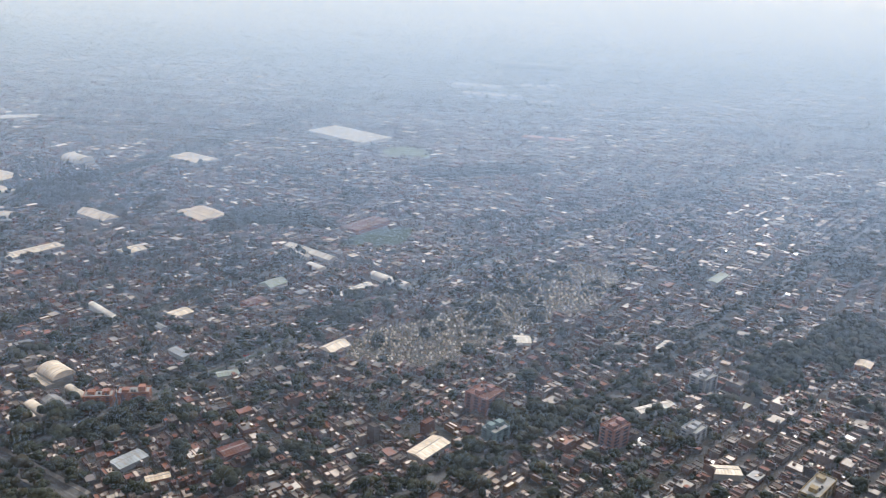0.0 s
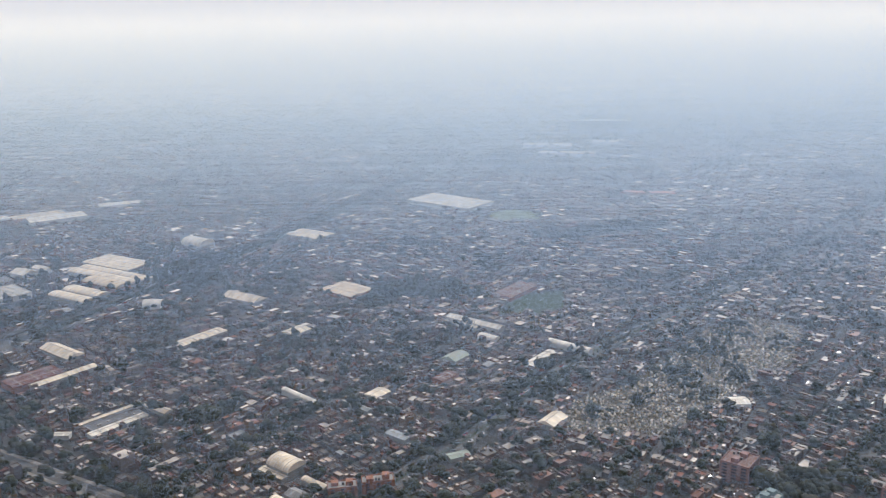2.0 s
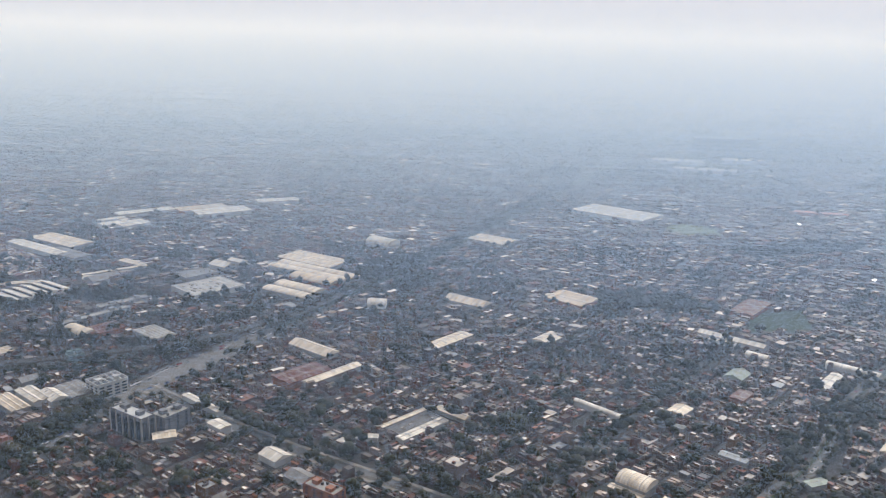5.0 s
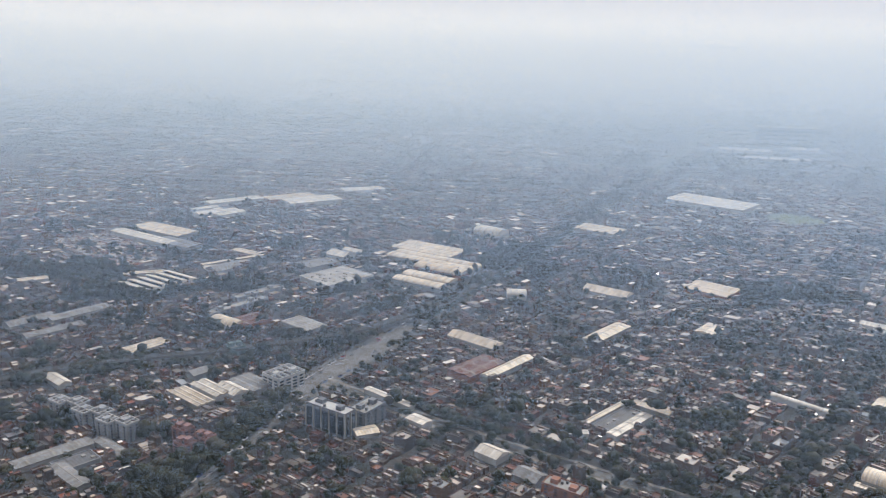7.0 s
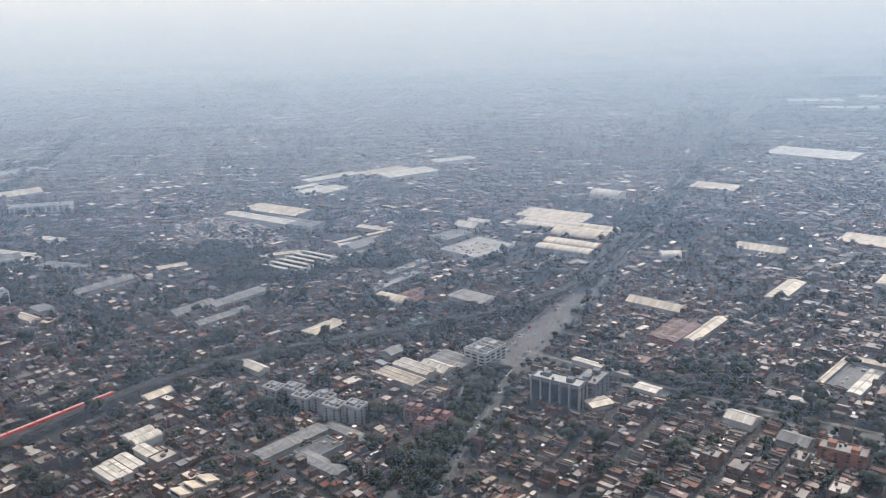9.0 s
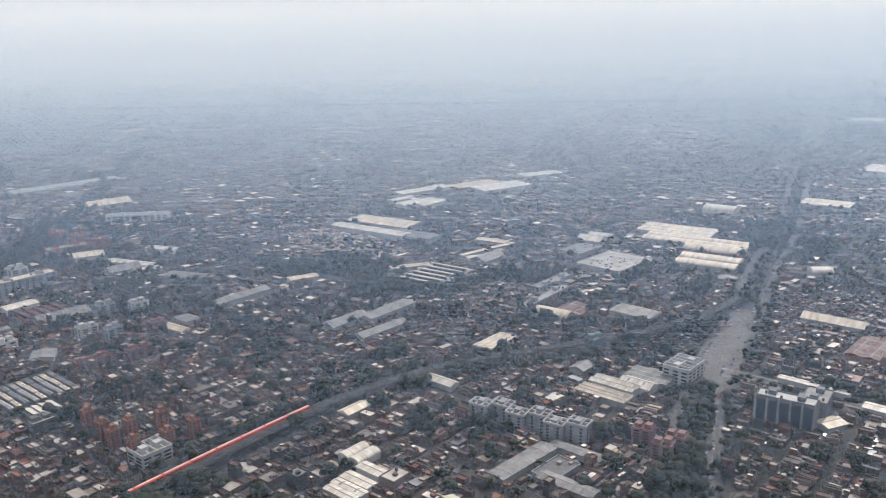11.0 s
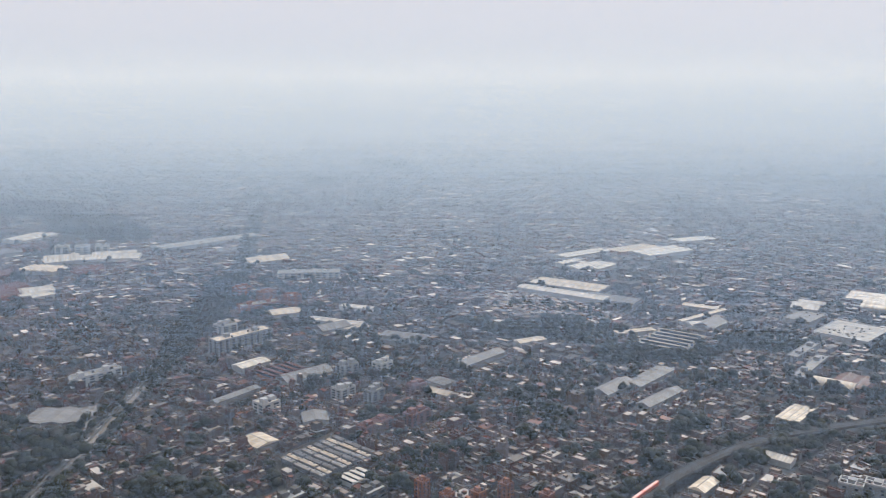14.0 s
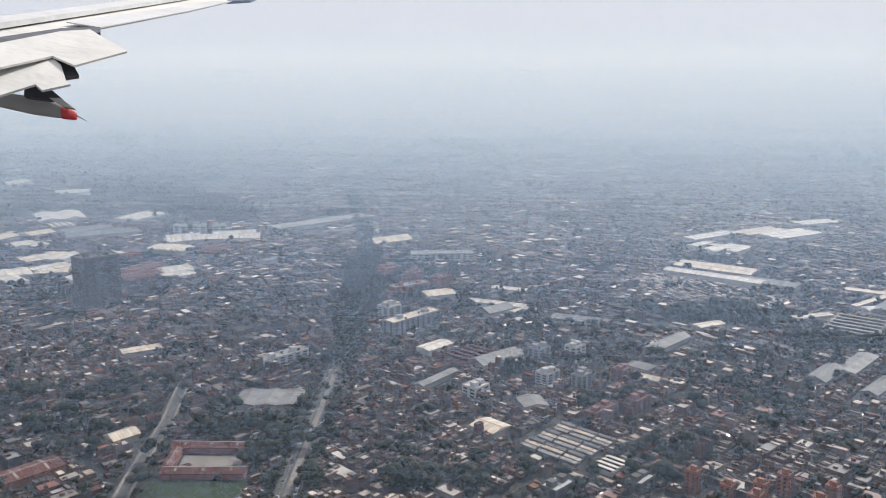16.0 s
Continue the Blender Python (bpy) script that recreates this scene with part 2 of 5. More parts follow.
M["haze_strips_far"] = haze_strip_mat("haze_strips_far", (0.80, 0.775, 0.74))


# ---- building blocks ----
rng = np.random.default_rng(11)
GRID = 52.0  # bearing of the street grid, degrees from +x


def np_mesh(name, verts, quads, slots=None, mats=(), smooth=False):
    """A mesh from arrays of corners and of four-sided (or three-sided) faces."""
    me = bpy.data.meshes.new(name)
    n, k = quads.shape
    me.vertices.add(len(verts))
    me.vertices.foreach_set("co", np.ascontiguousarray(verts, np.float32).ravel())
    me.loops.add(n * k)
    me.loops.foreach_set("vertex_index", np.ascontiguousarray(quads, np.int32).ravel())
    me.polygons.add(n)
    me.polygons.foreach_set("loop_start", np.arange(0, n * k, k, dtype=np.int32))
    for m in mats:
        me.materials.append(m)
    if slots is not None:
        me.polygons.foreach_set("material_index", np.ascontiguousarray(slots, np.int32))
    me.polygons.foreach_set("use_smooth", np.full(n, smooth))
    me.update(calc_edges=True)
    me.validate()
    return me


BOX_V = np.array([(x, y, z) for z in (0, 1) for x, y in ((-.5, -.5), (.5, -.5), (.5, .5), (-.5, .5))], float)
BOX_F = np.array([(0, 1, 5, 4), (1, 2, 6, 5), (2, 3, 7, 6), (3, 0, 4, 7), (4, 5, 6, 7)])


def place(v, rows):
    """Unit shapes v, set out by rows of cx, cy, z0, width, depth, height, degrees."""
    r = np.asarray(rows, float)
    a = np.radians(r[:, 6])[:, None]
    x, y = v[None, :, 0] * r[:, 3:4], v[None, :, 1] * r[:, 4:5]
    return np.stack([r[:, 0:1] + x * np.cos(a) - y * np.sin(a), r[:, 1:2] + x * np.sin(a) + y * np.cos(a), r[:, 2:3] + v[None, :, 2] * r[:, 5:6]], -1)


def many(v, f, rows):
    p = place(v, rows)
    n = len(p)
    return p.reshape(-1, 3), (f[None] + np.arange(n)[:, None, None] * len(v)).reshape(-1, f.shape[1])


def boxes(name, rows, mats, slope=0.0):
    """Plain blocks, walls in the first material, tops in the second, which may lean a little each its own way."""
    v, f = many(BOX_V, BOX_F, rows)
    if slope:
        r = np.asarray(rows, float)
        lean = rng.normal(0, slope, (len(r), 2)) * r[:, 3:5]
        v = v.reshape(-1, 8, 3)
        v[:, 4:, 2] += np.clip(lean @ BOX_V[4:, :2].T, -0.4 * r[:, 5:6], 0.4 * r[:, 5:6])
        v = v.reshape(-1, 3)
    return np_mesh(name, v, f, np.tile([0, 0, 0, 0, 1], len(rows)), mats)


def parapet_blocks(name, rows, mats, thick=0.16, low=0.28):
    """Flat-roofed blocks whose walls stand up round the roof."""
    r = np.asarray(rows, float)
    ins = r.copy()
    ins[:, 3:5] = np.maximum(r[:, 3:5] - 2 * thick, 0.3)
    out, top_in = place(BOX_V, r), place(BOX_V, ins)
    roof = top_in[:, 4:].copy()
    roof[:, :, 2] -= low
    v = np.concatenate([out, top_in[:, 4:], roof], 1)
    f = [(0, 1, 5, 4), (1, 2, 6, 5), (2, 3, 7, 6), (3, 0, 4, 7)] + [(4 + i, 4 + (i + 1) % 4, 8 + (i + 1) % 4, 8 + i) for i in range(4)]
    f += [(8 + i, 8 + (i + 1) % 4, 12 + (i + 1) % 4, 12 + i) for i in range(4)] + [(12, 13, 14, 15)]
    f = np.array(f)
    q = (f[None] + np.arange(len(r))[:, None, None] * 16).reshape(-1, 4)
    return np_mesh(name, v.reshape(-1, 3), q, np.tile([0] * 12 + [1], len(r)), mats)


def part(name, bm, material, parent, label=""):
    """One mesh object under a thing or a part; bm is a bmesh or a finished mesh."""
    if isinstance(bm, bmesh.types.BMesh):
        me = bpy.data.meshes.new(name)
        bmesh.ops.recalc_face_normals(bm, faces=bm.faces)
        bm.to_mesh(me)
        bm.free()
        me.materials.append(material)
    else:
        me = bm
    ob = new(name, me)
    ob.parent = parent
    return tagged(ob, label)


def base(name, x, y, deg, label, category, group="", z=0.0):
    e = new(name)
    e.matrix_basis = pose(x, y, z, 0, 0, deg)
    e.empty_display_size = 1
    return tagged(e, label, category, group)


def bm_box(x0, x1, y0, y1, z0, z1, bm=None):
    bm = bm or bmesh.new()
    c = [bm.verts.new(p) for p in ((x0, y0, z0), (x1, y0, z0), (x1, y1, z0), (x0, y1, z0), (x0, y0, z1), (x1, y0, z1), (x1, y1, z1), (x0, y1, z1))]
    for f in ((0, 1, 5, 4), (1, 2, 6, 5), (2, 3, 7, 6), (3, 0, 4, 7), (4, 5, 6, 7), (3, 2, 1, 0)):
        bm.faces.new([c[i] for i in f])
    return bm


def bm_sweep(profile, y0, y1, bm=None, axis="y"):
    """A closed outline (across, up) drawn out from y0 to y1."""
    bm = bm or bmesh.new()
    at = (lambda a, y, z: (a, y, z)) if axis == "y" else (lambda a, y, z: (y, a, z))
    rings = [[bm.verts.new(at(a, y, z)) for a, z in profile] for y in (y0, y1)]
    n = len(profile)
    for i in range(n):
        bm.faces.new((rings[0][i], rings[0][(i + 1) % n], rings[1][(i + 1) % n], rings[1][i]))
    bm.faces.new(rings[0]), bm.faces.new(rings[1][::-1])
    return bm


UNIT = {}


def unit_part(name, key, parent, loc, size, rz=0.0, label=""):
    """A block that shares one mesh for each material."""
    if key not in UNIT:
        UNIT[key] = np_mesh("block_" + key, BOX_V, np.concatenate([BOX_F, [(3, 2, 1, 0)]]), None, (M[key],))
    ob = part(name, UNIT[key], None, parent, label)
    ob.matrix_basis = Matrix.LocRotScale(loc, Euler((0, 0, radians(rz))), size)
    return ob


# ---- ground and roads ----
KEEP_OUT, ROADS, PATCHES = [], [], []  # footprints, lines with half-widths, outlines


def sheet(name, pts, z, material, label, kind="structure"):
    bm = bmesh.new()
    bm.faces.new([bm.verts.new((x, y, z)) for x, y in pts])
    ob = part(name, bm, material, None, label)
    return tagged(ob, label, name.split("_")[0], "", kind)


GROUND_STEPS = 24
gx, gy = np.meshgrid(np.linspace(-6000, 5600, GROUND_STEPS + 1), np.linspace(-1500, 8000, GROUND_STEPS + 1))
gi = np.arange((GROUND_STEPS + 1) ** 2).reshape(GROUND_STEPS + 1, -1)
ground = new("ground", np_mesh("ground", np.stack([gx.ravel(), gy.ravel(), 0 * gx.ravel()], 1), np.stack([gi[:-1, :-1], gi[:-1, 1:], gi[1:, 1:], gi[1:, :-1]], -1).reshape(-1, 4), None, (M["ground"],)))
tagged(ground, "flat dusty city ground of asphalt, earth and yards", "ground", "", "structure")


def strip_points(pts, off):
    p = np.array(pts, float)
    d = np.gradient(p, axis=0)
    d /= np.linalg.norm(d, axis=1)[:, None]
    return p + np.stack([-d[:, 1], d[:, 0]], 1) * off


def smooth_line(pts, step=8.0):
    """Points every few metres along a soft curve through pts."""
    p = [Vector((*q, 0)) for q in pts]
    out = []
    for i in range(len(p) - 1):
        a, b, c, d = p[max(i - 1, 0)], p[i], p[i + 1], p[min(i + 2, len(p) - 1)]
        n = max(2, int((c - b).length / step))
        for k in range(n):
            s = k / n
            q = 0.5 * ((2 * b) + (c - a) * s + (2 * a - 5 * b + 4 * c - d) * s * s + (3 * b - a - 3 * c + d) * s ** 3)
            out.append((q.x, q.y))
    return out + [pts[-1]]


def ribbon(name, line, a, b, z, material, label="", parent=None, thick=0.0):
    """A band of ground between two offsets from a line."""
    l, r = strip_points(line, a), strip_points(line, b)
    n = len(l)
    v = np.concatenate([np.c_[l, np.full(n, z)], np.c_[r, np.full(n, z)]])
    i = np.arange(n - 1)
    q = np.stack([i + n, i + n + 1, i + 1, i], 1)
    if thick:
        v = np.concatenate([v, v - (0, 0, thick)])
        m = 2 * n
        q = np.concatenate([q, np.stack([i + m, i + m + 1, i + m + n + 1, i + m + n], 1), np.stack([i, i + 1, i + 1 + m, i + m], 1), np.stack([i + n + m, i + n + 1 + m, i + n + 1, i + n], 1)])
    return part(name, np_mesh(name, v, q, None, (material,)), None, parent, label)


def road(name, pts, half, label, lanes=(), median=0.0, walk_w=1.2, paving="parapet", bare=(0, 0)):
    line = smooth_line(pts)
    ROADS.append((np.array(line), half + walk_w + 0.6))
    ob = tagged(ribbon(name, line, half, -half, 0.05, M["asphalt"], label), label, "road", "", "structure")
    for s in (1, -1):
        ribbon("kerb", line, max(s * half, s * (half + walk_w)), min(s * half, s * (half + walk_w)), 0.14, M[paving], "", ob, 0.12)
    if median:
        for stretch in ([q for q in line if q[1] < bare[0]], [q for q in line if q[1] > bare[1]]):
            if len(stretch) > 2:
                ribbon("median", stretch, median, -median, 0.16, M["turf"], "planted median", ob, 0.12)
    for off in lanes:
        ribbon("lane_line", line, off + 0.05, off - 0.05, 0.07, M["paint"], "", ob)
    return line


AV_RAIL = road("road_rail_avenue", [(-369, 235), (-354, 285), (-341.5, 327), (-322.5, 373), (-303, 413), (-279, 470), (-230, 575), (-198, 655), (-120, 850), (0, 1150), (240, 1750)], 7.0,
               "wide grey asphalt avenue with a planted median", (5.4, -5.4), 3.4, bare=(330, 428))
AV_PARK = road("road_parkway", [(-328, 354), (-309, 341), (-284, 323), (-259, 307.5), (-213, 282), (-150, 246), (-100, 216)], 2.4, "tree-lined asphalt parkway between pale footpaths", (0.0,), 0.0, 1.6, "path")
AV_CEM = road("road_cemetery_avenue", [(-128, 238), (-93, 286), (-70, 313), (-48, 345), (-13, 394), (33, 441), (82, 489), (123, 535), (300, 740), (640, 1150)], 3.0, "grey asphalt avenue lined with dark trees", (1.6, -1.6), 0.5)
AV_EAST = road("road_east_avenue", [(-24, 205), (11, 240), (30, 255), (53, 276), (75, 295), (103, 327), (150, 382), (230, 470), (420, 690)], 1.8, "asphalt avenue with trees along both kerbs", walk_w=0.8)
AV_WEST = road("road_west_avenue", [(-655, 235), (-661, 290), (-666, 347), (-671, 407), (-676, 485), (-684, 557), (-703, 640), (-740, 790), (-800, 1020)], 3.2, "asphalt avenue split by a planted median", (2.2, -2.2), 1.0, walk_w=0.7, bare=(0, 400))
tagged(ribbon("pavement_median", [q for q in AV_WEST if q[1] < 402], 0.9, -0.9, 0.17, M["path"], "bare tan median strip between two carriageways", None, 0.12), "bare tan median strip between two carriageways", "pavement", "", "structure")
ST_SCHOOL = road("road_school_street", [(-702, 262), (-708, 286), (-712, 307), (-717, 338), (-725, 372)], 1.5, "narrow asphalt street with parked cars", walk_w=1.0, paving="path")
ST_MARKET = road("road_market_street", [(-190, 252), (-153, 308), (-120, 357), (-98, 388), (-60, 440)], 1.2, "narrow asphalt street between low houses", walk_w=0.5)
ST_RIDGE = road("road_far_street", [(-640, 900), (-520, 1120), (-420, 1500)], 4.0, "pale far avenue through dense houses")
PLAZA = [(-340, 342), (-333, 358), (-322, 388), (-313, 405), (-301, 422), (-293, 424), (-302, 409), (-308, 389), (-318, 360), (-327, 343)]
sheet("pavement_junction", PLAZA, 0.075, M["dusty_asphalt"], "wide open asphalt junction beside the railway viaduct")
PATCHES.append(PLAZA)

FIELD_A = [(-51, 455), (-43, 487), (-8, 497), (-15, 458)]
FIELD_B = [(-702, 268), (-704, 296), (-674, 299), (-671, 272)]
sheet("ground_sports_field", FIELD_A, 0.06, M["turf"], "dull green sports field beside a low red hall")
sheet("ground_school_field", FIELD_B, 0.06, M["turf"], "worn green football field behind the school")
COURT = [(-699, 304.5), (-680, 306), (-681.5, 315), (-700.5, 314)]
sheet("pavement_school_court", COURT, 0.06, M["path"], "pale paved court between red-roofed school wings")
CEMETERY = [(-34, 314), (-27, 343), (2, 361), (29, 396), (61, 434), (84, 446), (106, 429), (82, 380), (46, 352), (26, 330), (2, 311)]
sheet("ground_cemetery", CEMETERY, 0.05, M["dry_turf"], "dry earth of a crowded cemetery under scattered trees")
DUSTY = [(-546, 556), (-515, 530), (-472, 502), (-454, 520), (-482, 556), (-520, 582)]
sheet("ground_dusty_yard", DUSTY, 0.05, M["earth"], "bare dusty yard behind works and trees")
FAR_FIELD = [(-22 + 21 * math.cos(t), 700 + 24 * math.sin(t)) for t in np.linspace(0, 2 * math.pi, 20, endpoint=False)]
sheet("ground_far_field", FAR_FIELD, 0.06, M["far_turf"], "pale green round playing field beside a large white hall")
PATCHES += [COURT, FAR_FIELD, DUSTY, FIELD_A, FIELD_B, CEMETERY]


# ---- railway viaduct and train ----
RAIL_LINE = [(-560, 190), (-520, 248), (-497, 281), (-473, 313.5), (-460, 327.7), (-446, 340.5), (-425, 355.5), (-403, 365), (-376, 375.5), (-346, 391), (-321, 408.5), (-299, 432.5), (-282, 456), (-252, 528), (-212, 622), (-130, 822)]
RAIL = smooth_line(RAIL_LINE, 5.0)
DECK_Z = 3.3


def viaduct():
    e = base("railway_viaduct", RAIL[0][0], RAIL[0][1], 0, "grey concrete elevated railway on round piers", "viaduct")
    line = np.array(RAIL) - np.array(RAIL[0])
    ribbon("deck", line, 1.9, -1.9, DECK_Z, M["track"], "", e, 0.7)
    for s in (1, -1):
        ribbon("parapet", line, s * 1.95 + 0.1, s * 1.95 - 0.1, DECK_Z + 0.3, M["parapet"], "stained concrete parapet", e, 0.9)
        for o in (0.55, 1.25):
            ribbon("rail", line, s * o + 0.05, s * o - 0.05, DECK_Z + 0.12, M["dark"], "", e, 0.1)
    ribbon("walkway", line, 0.2, -0.2, DECK_Z + 0.1, M["parapet"], "", e, 0.1)
    seg = np.r_[0, np.cumsum(np.linalg.norm(np.diff(line, axis=0), axis=1))]
    for s in np.arange(6, seg[-1], 14.0):
        x, y = np.interp(s, seg, line[:, 0]), np.interp(s, seg, line[:, 1])
        bm = bmesh.new()
        bmesh.ops.create_cone(bm, segments=12, radius1=0.6, radius2=0.5, depth=DECK_Z - 0.9, matrix=Matrix.Translation((0, 0, (DECK_Z - 0.9) / 2)))
        bm_box(-0.6, 0.6, -1.4, 1.4, DECK_Z - 1.1, DECK_Z - 0.6, bm)
        k = min(np.searchsorted(seg, s), len(line) - 1)
        d = line[k] - line[k - 1]
        part("pier", bm, M["parapet"], e).matrix_basis = pose(x, y, 0, 0, 0, math.degrees(math.atan2(d[1], d[0])))
    ROADS.append((np.array(RAIL), 3.6))
    return e


def train():
    """Carriages on the near track, from the front backwards along the line."""
    p = strip_points(RAIL, 0.9)
    seg = np.r_[0, np.cumsum(np.linalg.norm(np.diff(p, axis=0), axis=1))]
    front = seg[np.argmin(np.linalg.norm(p - np.array((-473.5, 312)), axis=1))]
    e = base("metro_train", -473.5, 312, 0, "orange metro train standing on the viaduct", "train")
    for k in range(9):
        s = front - 4.6 - k * 9.3
        x, y, x2, y2 = np.interp(s, seg, p[:, 0]), np.interp(s, seg, p[:, 1]), np.interp(s + 1, seg, p[:, 0]), np.interp(s + 1, seg, p[:, 1])
        prof = [(-0.6, 0.2), (0.6, 0.2), (0.62, 1.1), (0.5, 1.35), (0.25, 1.42), (-0.25, 1.42), (-0.5, 1.35), (-0.62, 1.1)]
        c = part("carriage", bm_sweep(prof, -4.5, 4.5, axis="x"), M["orange"], e)
        c.matrix_basis = pose(x + 473.5, y - 312, DECK_Z + 0.1, 0, 0, math.degrees(math.atan2(y2 - y, x2 - x)))
        for side in (-1, 1):
            for q in range(6):
                unit_part("window", "glass", c, (-3.7 + q * 1.48, side * 0.62, 0.65), (0.85, 0.05, 0.35))
        unit_part("roof_panel", "train_roof", c, (0, 0, 1.4), (8.2, 0.55, 0.06), 0, "faded pink roof panel")
    return e


viaduct()
train()

# ---- halls, works and blocks ----
NAMES = {"white": "white", "cream": "cream", "grey": "grey", "blue": "pale blue", "dark": "dark grey", "green": "pale green", "red": "rust-red", "tan": "tan", "salmon": "faded salmon-red", "pale": "pale grey"}
WALL_OF = {"white": "render_white", "cream": "concrete", "grey": "concrete", "blue": "render_grey", "dark": "render_grey", "green": "concrete", "red": "brick", "tan": "brick", "salmon": "brick", "pale": "render_grey"}


def hall(kind, x, y, w, d, deg, h, colour, walls=None, bays=0, lights=True, note=""):
    """A large roofed hall. kind: low (shallow bays), gable, barrel, saw or slab; w runs along deg."""
    KEEP_OUT.append((x, y, w, d, deg))
    turn = d > w  # ridges follow the longer side
    if turn:
        w, d, deg = d, w, deg + 90
    word = {"low": "shallow-pitched", "gable": "gabled", "barrel": "barrel-vaulted", "saw": "sawtooth-roofed", "slab": "flat-roofed"}[kind]
    label = f"{word} industrial hall with {NAMES[colour]} {'sheet' if kind != 'slab' else 'deck'} roofing{note}"
    h *= 0.85
    lights = lights and (colour not in ("white", "cream", "tan") or int(abs(x) + y) % 3 == 0)
    e = base("warehouse", x, y, deg, label, "warehouse", "large halls")
    part("wall", bm_box(-w / 2, w / 2, -d / 2, d / 2, 0, h - 0.05), M[walls or WALL_OF[colour]], e)
    over = 0.25
    if kind in ("low", "gable"):
        n = bays or max(1, round(d / (8.0 if kind == "low" else 9.0)))
        bw, rise = d / n, (0.09 if kind == "low" else 0.2) * d / n
        for k in range(n):
            y0 = -d / 2 + k * bw
            a, b = y0 - (over if k == 0 else -0.03), y0 + bw + (over if k == n - 1 else -0.03)
            m = y0 + bw / 2
            prof = [(a, h - 0.12), (b, h - 0.12), (b, h + 0.05), (m, h + 0.05 + rise), (a, h + 0.05)]
            r = part("roof", bm_sweep(prof, -w / 2 - over, w / 2 + over, axis="x"), M[colour], e)
            if lights and w > 9 and y < 520:
                step = w / max(2, round(w / 8))
                for q in np.arange(-w / 2 + step / 2, w / 2, step):
                    for s in (-1, 1):
                        up = math.atan2(rise, bw / 2) * -s
                        u = unit_part("rooflight", "concrete" if colour in ("white", "cream", "tan") else "rail_edge", r, (q, m + s * bw * 0.25, h + 0.05 + rise * 0.5 - 0.02), (0.7, bw * 0.36, 0.07), 0, "clouded plastic rooflight")
                        u.rotation_euler = (up, 0, 0)
            unit_part("ridge_cap", "rail_edge", r, (0, m, h + 0.03 + rise), (w, 0.3, 0.08))
    elif kind == "barrel":
        n, rise = bays or 1, (0.15 if w > 25 else 0.26)
        bw = d / n
        for k in range(n):
            m = -d / 2 + (k + 0.5) * bw
            arc = [(m - (bw / 2 - 0.02) * math.cos(t), h + rise * bw * math.sin(t)) for t in np.linspace(0, math.pi, 13)]
            r = part("roof", bm_sweep([(m - bw / 2 + 0.02, h - 0.1), *arc, (m + bw / 2 - 0.02, h - 0.1)], -w / 2 - over, w / 2 + over, axis="x"), M[colour], e)
            for q in np.arange(-w / 2 + 2.2, w / 2, 4.4):
                rib = [(m - (bw / 2 + 0.01) * math.cos(t), h + 0.025 + (rise * bw) * math.sin(t)) for t in np.linspace(0, math.pi, 13)]
                part("rib", bm_sweep(rib + [(a, b - 0.12) for a, b in rib[::-1]], q - 0.06, q + 0.06, axis="x"), M["rail_edge"], r)
    elif kind == "saw":
        n = bays or max(3, round(w / 4.2))
        bw = w / n
        for k in range(n):
            x0 = -w / 2 + k * bw
            prof = [(x0 + 0.03, h - 0.1), (x0 + bw - 0.03, h - 0.1), (x0 + bw - 0.03, h + 0.08), (x0 + 0.35, h + 0.3 * bw), (x0 + 0.03, h + 0.3 * bw)]
            r = part("roof_tooth", bm_sweep(prof, -d / 2 - over, d / 2 + over), M[colour], e)
            unit_part("clerestory", "glass", r, (x0 + 0.02, 0, h + 0.05), (0.06, d * 0.92, 0.22 * bw), 0, "glazed clerestory strip")
    else:
        part("roof", bm_box(-w / 2 + 0.25, w / 2 - 0.25, -d / 2 + 0.25, d / 2 - 0.25, h - 0.1, h + 0.04), M[colour], e)
        for s, t in ((0, -1), (0, 1)):
            part("parapet", bm_box(-w / 2 - 0.05, w / 2 + 0.05, t * d / 2 - 0.14, t * d / 2 + 0.14, h - 0.3, h + 0.4), M[walls or WALL_OF[colour]], e)
        for t in (-1, 1):
            part("parapet", bm_box(t * w / 2 - 0.14, t * w / 2 + 0.14, -d / 2 + 0.14, d / 2 - 0.14, h - 0.3, h + 0.4), M[walls or WALL_OF[colour]], e)
        for q in range(int(w * d / 45)):
            unit_part("roof_box", "rail_edge", e, (rng.uniform(-0.4, 0.4) * w, rng.uniform(-0.35, 0.35) * d, h + 0.03), (rng.uniform(0.6, 1.8), rng.uniform(0.6, 1.4), rng.uniform(0.4, 0.9)))
    return e


